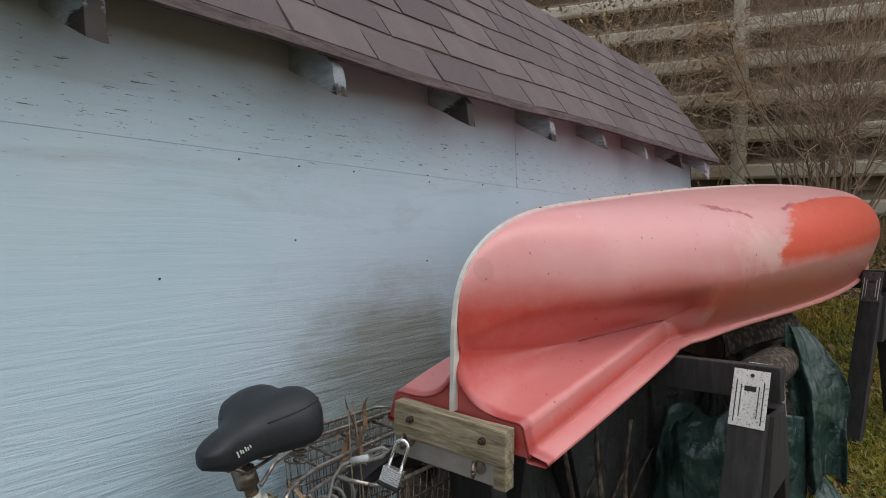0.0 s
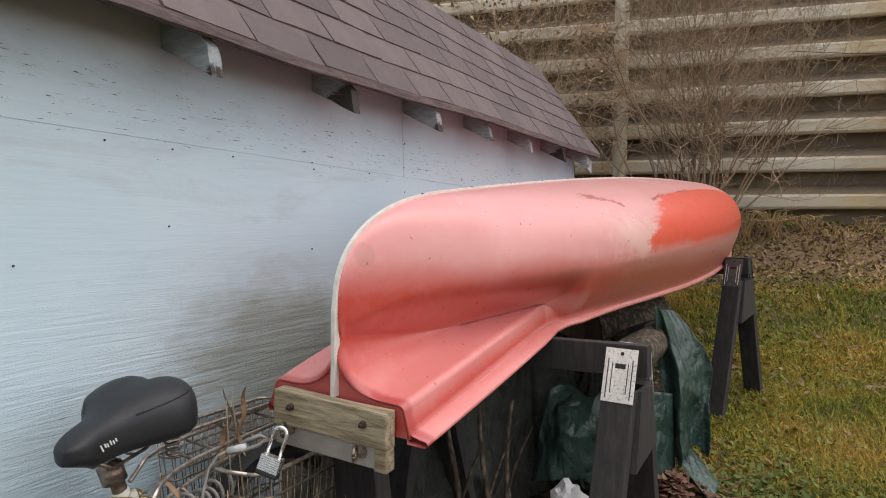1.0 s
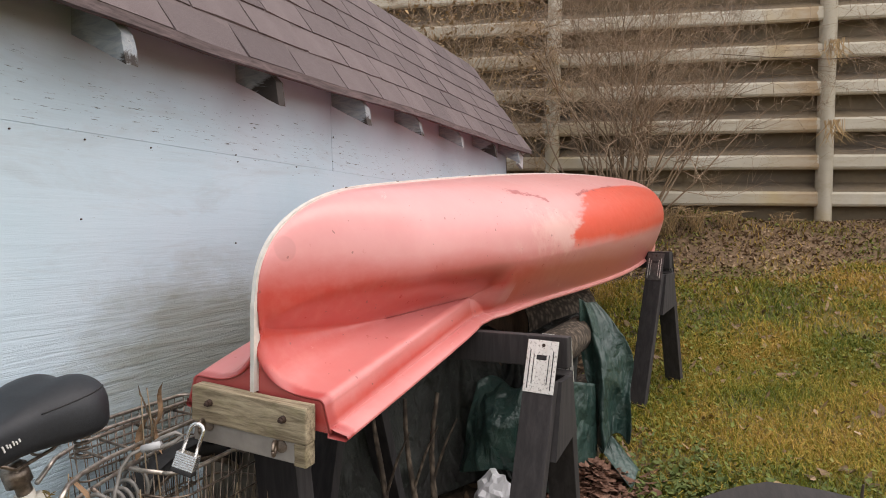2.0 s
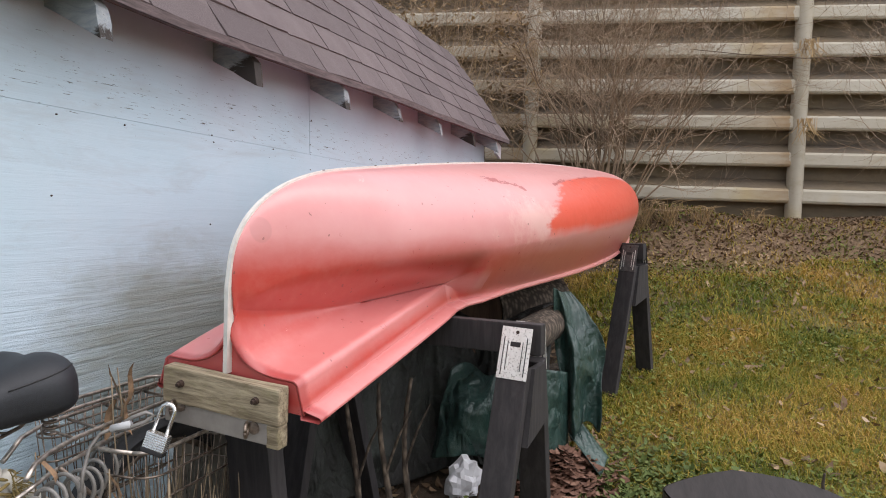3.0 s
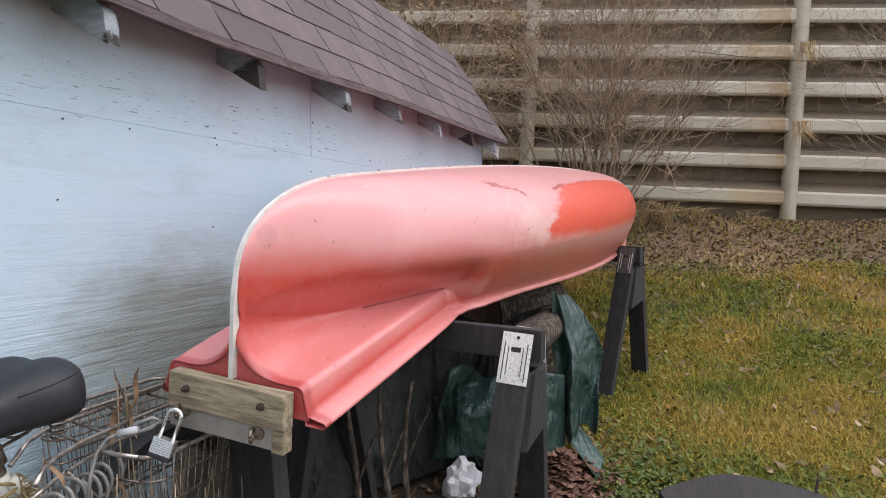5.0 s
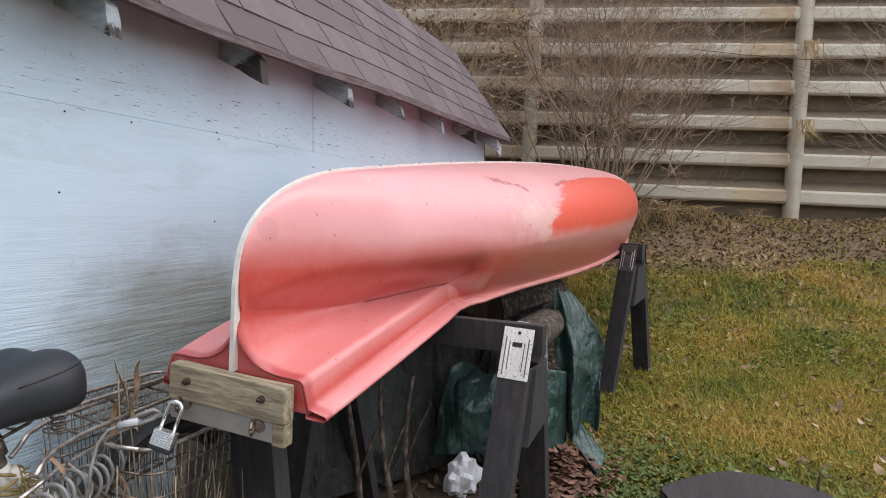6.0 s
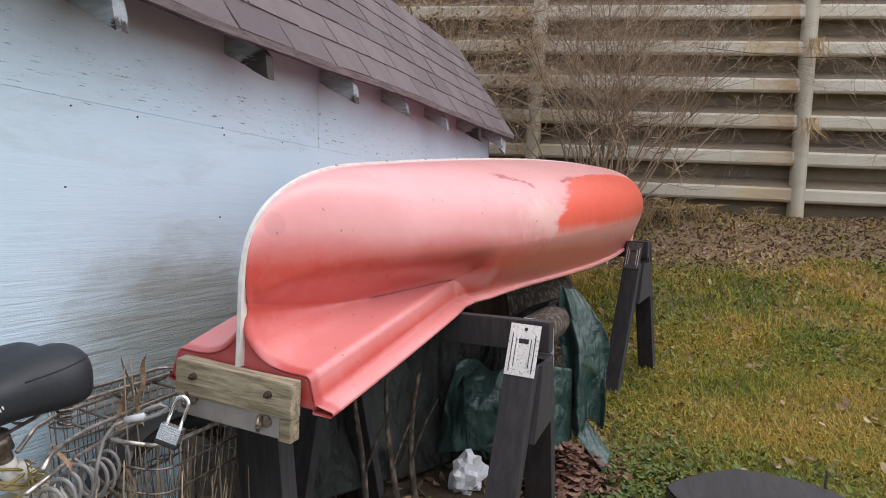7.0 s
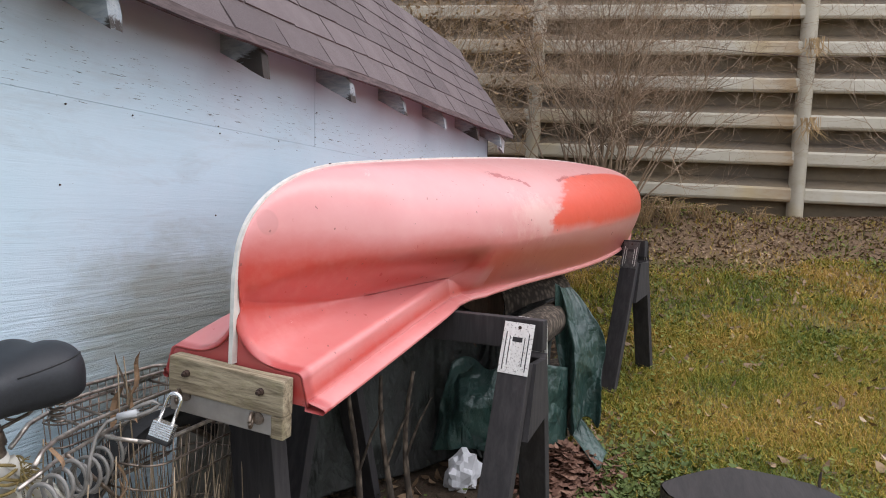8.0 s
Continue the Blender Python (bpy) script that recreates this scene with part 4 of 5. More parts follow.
def basket(x0, x1, y0, y1, top, deep, name_label):
    """Open wire pannier: a thick rim, a waist ring and thin verticals."""
    def loop(inset, z, k=6):
        a, b, c, d, r = x0 + inset, x1 - inset, y0 + inset, y1 - inset, min(0.045, 0.45 * (x1 - x0) - inset)
        pts = []
        for cx, cy, s0 in ((b - r, c + r, -90), (b - r, d - r, 0), (a + r, d - r, 90), (a + r, c + r, 180)):
            for i in range(k + 1):
                t = radians(s0 + 90 * i / k)
                pts.append(Vector((cx + r * math.cos(t), cy + r * math.sin(t), z)))
        return pts + [pts[0]]
    rim = bike_part("basket", tube_bm(loop(0, top), 0.0048, 8), WORNCHROME, name_label)
    for z, ins in ((top - 0.055, 0.004), (top - 0.11, 0.008), (top - deep, 0.018)):
        bike_part("ring_wire", tube_bm(loop(ins, z), 0.0026, 6), CHROME, "", rim)
    up, low = loop(0, top, 5), loop(0.018, top - deep, 5)
    # verticals at even steps round the rim
    def even(pts, n):
        d = [0.0]
        for p, q in zip(pts, pts[1:]):
            d.append(d[-1] + (q - p).length)
        out = []
        for i in range(n):
            t = d[-1] * i / n
            j = max(k for k in range(len(d) - 1) if d[k] <= t)
            out.append(pts[j].lerp(pts[j + 1], (t - d[j]) / max(1e-6, d[j + 1] - d[j])))
        return out
    for p, q in zip(even(up, 34), even(low, 34)):
        bike_part("wire", tube_bm([p, q], 0.0013, 5), CHROME, "", rim)
    for i in range(1, 7):
        y = y0 + (y1 - y0) * i / 7
        bike_part("floor_wire", tube_bm([(x0 + 0.02, y, top - deep), (x1 - 0.02, y, top - deep)], 0.0018, 5), CHROME, "", rim)


basket(-1.604, -1.530, 1.40, 1.80, 1.062, 0.24, "rusty chrome wire pannier basket against the wall")
basket(-1.430, -1.262, 1.395, 1.72, 1.000, 0.24, "rusty chrome wire pannier basket beside the canoe")

# frayed yellow cord tied round the seat tube
cord = thing("cord", Matrix.Translation((-1.42, 1.17, 1.0)), "frayed yellow-brown cord knotted round the bicycle frame", "rope")
random.seed(21)
for k in range(5):
    a0 = random.uniform(0, 6)
    pts = [Vector((0.03 * math.cos(a0 + a), 0.03 * math.sin(a0 + a) * 1.2, -0.02 + 0.012 * k * 0.6 + 0.015 * math.sin(a + k))) for a in np.linspace(0, 5.5, 24)]
    part("strand", tube_bm(pts, 0.0032, 6), ROPE, cord, smooth=True)
for k in range(34):
    d = Vector((random.uniform(0.2, 1), random.uniform(-0.4, 0.8), random.uniform(-0.6, 0.7))).normalized()
    s = Vector((0.035, 0.01, 0.0 + random.uniform(-0.02, 0.02)))
    part("fray", tube_bm([s, s + d * 0.02, s + d * random.uniform(0.028, 0.045) + Vector((0, 0, -0.006))], 0.0011, 4), ROPE, cord)

# ---- padlock, cable and coil ----
lock_at = Matrix.Translation((-1.192, 1.335, 1.054)) @ pose(0, 0, 0, -6, 19, 14)
lock = thing("padlock", lock_at, "laminated silver padlock hanging from an eye bolt", "padlock")
for i in range(7):
    part("plate", box_bm((0.044, 0.022, 0.0042), Matrix.Translation((0, 0, -0.013 + 0.0045 * i)), 0.001), BRIGHT, lock)
part("bumper", box_bm((0.046, 0.024, 0.010), Matrix.Translation((0, 0, -0.020)), 0.003), RUBBER, lock)
part("shackle", tube_bm([Vector((-0.014, 0, 0.012)), Vector((-0.014, 0, 0.062))] + ring_points((0, 0, 0.062), 0.014, (-1, 0, 0), (0, 0, 1), 12, 0, math.pi)[1:] + [Vector((0.014, 0, 0.012))], 0.0038, 10), BRIGHT, lock, smooth=True)

cable = thing("cable_lock", Matrix.Translation((-1.27, 1.27, 0.98)), "coiled grey vinyl-covered steel cable in the wire basket", "cable")


def ctube(name, pts, r, mat):
    o = Vector((-1.27, 1.27, 0.98)) - (Vector((0, 0, 0)) if name == "coil" else Vector((0.026, -0.017, 0.044)))
    part(name, tube_bm([Vector(p) - o for p in pts], r, 8), mat, cable, smooth=True)


ctube("eye", [(-1.290, 1.330, 1.040), (-1.262, 1.335, 1.058), (-1.236, 1.345, 1.068), (-1.226, 1.352, 1.062), (-1.236, 1.342, 1.050), (-1.262, 1.330, 1.040), (-1.290, 1.322, 1.034)], 0.0042, VINYL)
ctube("ferrule", [(-1.300, 1.322, 1.036), (-1.262, 1.332, 1.046)], 0.0080, WHITEBOARD)
ctube("tail", [(-1.300, 1.322, 1.036), (-1.318, 1.312, 1.028), (-1.328, 1.295, 1.005), (-1.325, 1.275, 0.965), (-1.318, 1.262, 0.930)], 0.0036, VINYL)
coil = []
for i in range(221):
    a = math.tau * 9 * i / 220
    t = i / 220
    c = Vector((-1.300 - 0.115 * t, 1.15 + 0.29 * t, 0.955 + 0.012 * math.sin(t * 7)))
    w = 0.036 + 0.006 * math.sin(t * 23)
    coil.append(c + Vector((0.93, 0.37, 0)) * w * 0.75 * math.cos(a) + Vector((0.05, -0.10, 1)) * w * math.sin(a))
ctube("coil", coil, 0.0042, VINYL)

# ---- dead plants caught in the basket ----
random.seed(31)
weed = thing("dead_weed", Matrix.Translation((-1.40, 1.42, 0.36)), "dead brown weed stalks with curled leaves grown through the baskets", "weed")
WO = Vector((-1.40, 1.42, 0.36))


def curl_leaf(base, tip, width, seed):
    rng = random.Random(seed)
    base, tip = Vector(base), Vector(tip)
    d = tip - base
    side = d.cross(Vector((rng.uniform(-1, 1), rng.uniform(-1, 1), 0.3))).normalized()
    rows = []
    for i in range(7):
        t = i / 6
        w = width * math.sin(math.pi * min(1, 0.08 + t * 0.92)) ** 0.7
        c = base + d * t + Vector((0.01 * math.sin(t * 5 + seed), 0.008 * math.sin(t * 4), 0))
        fold = side.cross(d.normalized()) * w * 0.6
        rows.append([c - side * w + fold, c, c + side * w + fold * math.cos(t * 3)])
    return grid_bm(rows)


for k, (x, y, z, h) in enumerate(((-1.40, 1.46, 0.9, 1.165), (-1.375, 1.44, 0.9, 1.15), (-1.33, 1.18, 0.8, 1.06), (-1.21, 1.24, 0.6, 1.03), (-1.25, 1.21, 0.55, 0.99), (-1.17, 1.30, 0.55, 0.99))):
    pts = [Vector((x + 0.02 * math.sin(k + t * 3), y + 0.02 * math.cos(k * 2 + t * 2), 0.40 + (h - 0.40) * t)) - WO for t in np.linspace(0, 1, 9)]
    part("stalk", tube_bm(pts, [0.0034 * (1 - 0.6 * i / 8) for i in range(9)], 6), STALK, weed, smooth=True)
for k, (b, t, w) in enumerate((((-1.405, 1.45, 1.02), (-1.425, 1.47, 1.17), 0.011), ((-1.385, 1.45, 1.08), (-1.35, 1.46, 1.18), 0.006), ((-1.385, 1.44, 1.10), (-1.36, 1.45, 1.02), 0.012), ((-1.41, 1.46, 1.09), (-1.43, 1.44, 1.00), 0.010), ((-1.335, 1.20, 1.055), (-1.32, 1.215, 1.00), 0.014), ((-1.215, 1.24, 1.02), (-1.20, 1.23, 0.94), 0.010), ((-1.22, 1.25, 0.98), (-1.25, 1.24, 0.90), 0.010), ((-1.21, 1.235, 0.93), (-1.18, 1.23, 0.85), 0.012), ((-1.26, 1.24, 0.92), (-1.27, 1.25, 0.80), 0.014))):
    part("leaf", curl_leaf(Vector(b) - WO, Vector(t) - WO, w, k), DRY, weed)
stalks = bmesh.new()
for k in range(200):
    x, y = random.uniform(-1.44, -1.20), random.uniform(1.20, 1.66)
    z = ground_z(x, y)
    h = random.uniform(0.35, 0.62)
    lean = Vector((random.uniform(-0.12, 0.12), random.uniform(-0.10, 0.10), h))
    tube_bm([Vector((x, y, z)), Vector((x, y, z)) + lean * 0.5 + Vector((random.uniform(-0.02, 0.02), 0, 0)), Vector((x, y, z)) + lean], [0.0022, 0.0018, 0.001], 4, stalks)
tagged(part("dry_grass", stalks, STALK), "dry standing grass stalks below the baskets", "grass", kind="stuff")

# ---- odds and ends under the stern ----
prop = thing("timber_prop", Matrix.Translation((-1.20, 1.66, 0.36)), "dark painted timber prop standing under the canoe stern", "post")
# extra width stands in for the dark gap beside the post
part("post", rough_board((0.165, 0.045, 0.62), Matrix.Translation((0.034, 0, 0.31)) @ pose(0, 0, 0, 3, -3, -20), 0.003, 0.001), BLACKWOOD, prop)
panel_ob = thing("plywood_offcut", Matrix.Translation((-1.385, 1.76, 0.36)), "dirty grey plywood offcut propped behind the basket", "board")
# widened to hide the bright wall where the space behind the baskets goes dark
part("sheet", rough_board((0.36, 0.014, 0.60), Matrix.Translation((0, 0, 0.30)) @ pose(0, 0, 0, -6, 0, -14), 0.002, 0.002), OFFCUT, panel_ob)
random.seed(41)
for k, (x, y) in enumerate(((-1.12, 2.02), (-1.03, 2.08), (-0.97, 2.14))):
    z = ground_z(x, y)
    st = thing("branch", Matrix.Translation((x, y, z)), "bare dead branch leaning beneath the canoe", "branch", "branches beneath the canoe")
    pts = [Vector((0.03 * math.sin(t * 4 + k), 0.03 * t, 0.62 * t)) for t in np.linspace(0, 1, 8)]
    part("stem", tube_bm(pts, [0.013 - 0.007 * i / 7 for i in range(8)], 7), BARK, st, smooth=True)
    part("side_twig", tube_bm([pts[4], pts[4] + Vector((0.05, -0.02, 0.12)), pts[4] + Vector((0.09, -0.02, 0.2))], [0.005, 0.004, 0.002], 5), BARK, st)


# ---- woodpile under a tarp ----
def log(m, r, length, label, seed):
    t = thing("log", m, label, "log", "firewood under the canoe")
    rows = []
    for i in range(9):
        x = length * (i / 8 - 0.5)
        rows.append([Vector((x, 0, 0)) + Vector((0, math.cos(a), math.sin(a))) * r * (1 + 0.10 * noise.noise((math.cos(a) * 1.6 + seed, math.sin(a) * 1.6, x * 3)) + 0.05 * noise.noise((math.cos(a) * 6, math.sin(a) * 6 + seed, x * 14))) for a in [math.tau * j / 26 for j in range(26)]])
    part("bark", grid_bm(rows, True), BARK, t, smooth=True)
    for i in (0, 8):
        bm = bmesh.new()
        c = bm.verts.new(Vector((length * (i / 8 - 0.5) * 1.006, 0, 0)))
        vs = [bm.verts.new(Vector((c.co.x, p.y * 0.95, p.z * 0.95))) for p in rows[i]]
        for j in range(26):
            bm.faces.new((c, vs[j], vs[(j + 1) % 26]))
        part("sawn_face", bm, ENDGRAIN, t)


random.seed(51)
log_rows = [(-0.76, 3.08, 1.105, 0.105, 52, 0), (-0.98, 3.12, 1.09, 0.085, 96, 1), (-0.625, 2.70, 1.055, 0.068, 82, 2), (-0.62, 2.86, 0.80, 0.075, 78, 3),
            (-0.95, 3.02, 0.92, 0.085, 80, 4), (-1.15, 3.10, 0.95, 0.09, 84, 5), (-0.85, 3.05, 0.76, 0.085, 80, 6), (-1.08, 3.05, 0.78, 0.09, 86, 7),
            (-0.70, 3.00, 0.62, 0.085, 80, 8), (-0.92, 3.02, 0.60, 0.085, 82, 9), (-1.15, 3.05, 0.60, 0.09, 85, 10), (-1.35, 3.1, 0.80, 0.09, 84, 11), (-1.36, 3.1, 0.60, 0.09, 80, 12)]
for x, y, z, r, turn, k in log_rows:
    log(Matrix.Translation((x - 0.11, y + 0.22, z)) @ pose(0, 0, 0, 0, random.uniform(-4, 4), turn), r, 0.40, "split firewood log with rough grey bark under the tarp", k)

tarp = thing("tarpaulin", Matrix.Translation((-0.9, 2.9, 0.45)), "crumpled dark green tarpaulin draped over a woodpile", "tarpaulin")
TO = Vector((-0.9, 2.9, 0.45))


def crease(p, k, amp):
    q = Vector(p)
    v = noise.noise(q * 2.6 + Vector((k, 0, 0))) + 0.6 * noise.noise(Vector((q.x * 7, q.y * 7, q.z * 2.2)) + Vector((0, k, 0)))
    ridge = 1 - abs(noise.noise(Vector((q.x * 9 + q.z * 2, q.y * 6, q.z * 2.5 - q.x * 2)) + Vector((k, k, 0)))) * 2.4
    return amp * (v + 0.7 * ridge)


def drape(name, fn, nu, nv, k, amp, mat=TARP):
    rows = []
    for i in range(nu + 1):
        row = []
        for j in range(nv + 1):
            p = Vector(fn(i / nu, j / nv))
            d = crease(p, k, amp)
            row.append(p + Vector((0.35 * d, -d, 0.25 * d)) - TO)
        rows.append(row)
    ob = part(name, grid_bm(rows), mat, tarp, smooth=True)
    sol = ob.modifiers.new("thickness", "SOLIDIFY")
    sol.thickness = 0.002


# the left half is brought forward as a dark backdrop for the unlit gap
def front(u, v):
    x = -1.56 + 0.86 * u
    top = 1.085 - 0.02 * math.cos(u * 9) - 0.06 * max(0, 0.3 - u)
    if v < 0.3:
        t = v / 0.3
        fwd = 0.95 * max(0.0, 1 - u / 0.55) ** 1.3
        return (x, 3.55 - 0.48 * t - fwd * t, top + 0.035 * math.sin(t * math.pi) - 0.02 * t)
    t = (v - 0.3) / 0.7
    low = ground_z(x, 2.85 - 0.95 * max(0.0, 1 - u / 0.55) ** 1.3) + 0.03 + 0.04 * math.sin(u * 7) ** 2
    fwd = 0.95 * max(0.0, 1 - u / 0.55) ** 1.3
    return (x - 0.03 * t * (1 - u), 3.07 - fwd - 0.20 * t ** 0.8, (top - 0.02) * (1 - t) + low * t)


def flap(u, v):
    # hangs over the pile's outer end: u across, v from the top down
    left = -0.690 + 0.015 * v + 0.03 * v * v
    right = -0.655 + 0.15 * math.sin(min(1.0, v / 0.45) * math.pi / 2) - 0.035 * max(0.0, v - 0.5)
    x = left + (right - left) * u + 0.006 * math.sin(v * 13 + 2 * u) * (0.3 + u)
    y = 3.02 + 0.05 * math.sin(u * 9 + 1.5 * v) * (0.3 + v) + 0.18 * u * u
    return (x, y, 1.215 - 0.03 * u - (0.585 - 0.03 * u + 0.03 * math.sin(u * 9)) * v)


def hem(u, v):
    return (-0.625 + 0.13 * v + 0.03 * u, 2.98 + 0.16 * u - 0.10 * v, 0.645 - 0.12 * v - 0.02 * math.sin(u * 6))


def turned(u, v):
    # a corner of the sheet folded over, green side out
    top = 0.86 + 0.12 * u + 0.04 * math.sin(u * 7 + 1)
    low = 0.56 + 0.03 * math.sin(u * 5)
    return (-1.08 + 0.33 * u - 0.05 * v * (1 - u), 2.88 - 0.12 * min(1.0, v * 2.5) + 0.04 * math.sin(u * 8 + v * 3), top + (low - top) * v)


drape("front_sheet", front, 110, 100, 1.3, 0.042)
drape("turned_fold", turned, 44, 48, 5.6, 0.026, TARPGREEN)
drape("end_flap", flap, 70, 100, 4.1, 0.044, TARPGREEN)
drape("loose_hem", hem, 14, 18, 7.7, 0.010, TARPGREEN)
drape("end_tuck", lambda u, v: (-0.705 + 0.075 * u, 2.84 + 0.16 * u, 0.92 - 0.38 * v - 0.04 * u), 16, 34, 9.2, 0.012, TARPGREEN)

CHIP = blades("bark_chip", (0.055, 0.025, 0.016), (0.11, 0.050, 0.030), (0.17, 0.085, 0.055), (0.24, 0.14, 0.09))

# ---- crumpled paper ----
bm = bmesh.new()
bmesh.ops.create_icosphere(bm, subdivisions=3, radius=0.10)
for v in bm.verts:
    n = v.co.normalized()
    cell = noise.voronoi(n * 1.7 + Vector((2, 5, 1)))[0]
    f = 0.80 + 0.75 * (cell[1] - cell[0]) - 0.22 * abs(noise.noise(n * 2.6 + Vector((3, 1, 0))))
    v.co = Vector((v.co.x * 0.72 * f, v.co.y * 0.6 * f, v.co.z * 0.98 * f))
paper = thing("crumpled_paper", Matrix.Translation((-0.985, 2.72, ground_z(-0.985, 2.72) + 0.06)) @ pose(0, 0, 0, 8, 18, 30), "crumpled white paper lying beneath the canoe", "paper")
part("wad", bm, PAPER, paper)

# ---- stump ----
stump = thing("tree_stump", Matrix.Translation((0.030, 2.665, 0.405)), "low tree stump with a dark wet sawn top and mossy bark", "stump")
corners = [Vector(c) for c in ((-0.290, -0.020, 0), (-0.060, 0.215, 0), (0.190, 0.135, 0), (0.290, -0.060, 0), (0.090, -0.230, 0), (-0.190, -0.200, 0))]
outline = []
for a, b in zip(corners, corners[1:] + corners[:1]):
    for k in range(8):
        q = a.lerp(b, k / 8)
        outline.append(q * (1 + 0.10 * math.sin(math.pi * k / 8) + 0.035 * noise.noise(q * 26)))
rows = [[p * (1.10 - 0.10 * t + 0.03 * noise.noise(p * 20 + Vector((0, 0, t * 3)))) + Vector((0, 0, -0.08 + 0.262 * t)) for p in outline] for t in np.linspace(0, 1, 9)]
part("bark", grid_bm(rows, True), bark("mossy_bark", (0.07, 0.06, 0.04), (0.17, 0.15, 0.09)), stump, smooth=False)
bm = bmesh.new()
bm.faces.new([bm.verts.new(p * 0.985 + Vector((0, 0, 0.184 + 0.02 * p.x * 0.3))) for p in outline])
part("sawn_top", bm, STUMPTOP, stump)
part("twig", tube_bm([(0.215, 0.10, 0.15), (0.212, 0.11, 0.20), (0.218, 0.115, 0.235)], [0.006, 0.005, 0.004], 6), BARK, stump)

# ---- thin wire strung before the steel wall ----
wire = thing("fence_wire", Matrix.Translation((0.3, 8.5, 3.2)), "thin sagging wire strung in front of the retaining wall", "wire")
part("strand", tube_bm([(-0.35, -0.02, 0.20), (0.2, 0.0, 0.10), (0.8, 0.05, 0.02), (1.35, 0.10, 0.00), (2.4, 0.2, 0.03)], 0.004, 5), RUST, wire)


# ---- bare shrubs along the bank ----
def grow(bm, p, d, length, radius, depth, rng, bend=0.25, up=0.06):
    """A tapering stem that wanders and throws side twigs."""
    n = 5
    pts, rad = [p.copy()], [radius]
    for i in range(n):
        d = (d + Vector((rng.gauss(0, bend), rng.gauss(0, bend), rng.gauss(0, bend) + up)) * 0.5).normalized()
        p = p + d * length / n
        pts.append(p.copy())
        rad.append(radius * (1 - 0.72 * (i + 1) / n))
        if depth > 0 and i >= (1 if depth > 1 else 0):
            for _ in range(rng.choice((1, 1, 2)) if depth > 1 else rng.choice((1, 1, 2))):
                side = d.orthogonal()
                side.rotate(Matrix.Rotation(rng.uniform(0, math.tau), 3, d))
                nd = (d * rng.uniform(0.5, 1.0) + side.normalized() * rng.uniform(0.5, 0.9)).normalized()
                grow(bm, p, nd, length * rng.uniform(0.38, 0.62), rad[-1] * 0.62 + 0.0009, depth - 1, rng, bend * 1.1, up)
    tube_bm(pts, rad, 5 if radius > 0.006 else 3, bm)


def shrub(name, x, y, count, height, spread, seed, label, mat, depth=2, radius=0.013, lean=(0, 0)):
    rng = random.Random(seed)
    z = ground_z(x, y)
    t = thing(name, Matrix.Translation((x, y, z - 0.03)), label, "shrub")
    for k in range(count):
        bm = bmesh.new()
        a = rng.uniform(0, math.tau)
        r = rng.uniform(0.0, spread)
        d = Vector((math.cos(a) * r + lean[0], math.sin(a) * r * 0.7 + lean[1], 1)).normalized()
        grow(bm, Vector((math.cos(a) * 0.12 * rng.random(), math.sin(a) * 0.10 * rng.random(), 0)), d, height * rng.uniform(0.75, 1.1), radius * rng.uniform(0.7, 1.1), depth, rng)
        part("stem", bm, mat, t)
    return t


shrub("shrub", -0.98, 7.75, 26, 2.35, 0.62, 11, "bare grey-brown twiggy shrub in front of the retaining wall", TWIG, 3, 0.0135, (0.10, 0))
shrub("shrub", -0.85, 7.9, 10, 1.95, 0.75, 12, "bare spreading shrub with thin arching twigs", TWIG, 3, 0.012, (0.46, -0.05))
shrub("shrub", -3.05, 8.0, 7, 2.6, 0.45, 17, "leafless tangled twigs beside the steel post", TWIG, 3, 0.013, (0.05, 0))
shrub("shrub", 2.35, 8.1, 5, 2.0, 0.35, 13, "thin bare sapling twigs before the retaining wall", TWIG, 3, 0.012, (-0.30, 0))
shrub("shrub", -3.0, 7.9, 7, 3.0, 0.45, 14, "tall tangled dry brown vines behind the shed", VINE, 2, 0.010, (0.10, 0.1))
shrub("shrub", -3.7, 7.9, 9, 3.3, 0.45, 15, "tall tangled dry brown vines behind the shed", VINE, 2, 0.010, (0.10, 0.1))
shrub("shrub", -2.25, 8.4, 4, 2.8, 0.25, 16, "dry vine climbing the steel post", VINE, 2, 0.008, (0.0, 0.1))


def sheet_mesh(name, verts, faces, mat, label, category):
    me = bpy.data.meshes.new(name)
    me.from_pydata(verts.tolist(), [], faces.tolist())
    me.materials.append(mat)
    return tagged(new(name, me), label, category, kind="stuff")


def height_of(x, y):
    gx, gy = np.linspace(-5, 7, 241), np.linspace(-1, 10, 221)
    table = height_of.table
    if table is None:
        table = height_of.table = np.array([[ground_z(a, b) for a in gx] for b in gy])
    i = np.clip(((y + 1) / 11 * 220).astype(int), 0, 219)
    j = np.clip(((x + 5) / 12 * 240).astype(int), 0, 239)
    fy, fx = (y + 1) / 11 * 220 - i, (x + 5) / 12 * 240 - j
    return table[i, j] * (1 - fx) * (1 - fy) + table[i, j + 1] * fx * (1 - fy) + table[i + 1, j] * (1 - fx) * fy + table[i + 1, j + 1] * fx * fy


height_of.table = None
rng = np.random.default_rng(5)


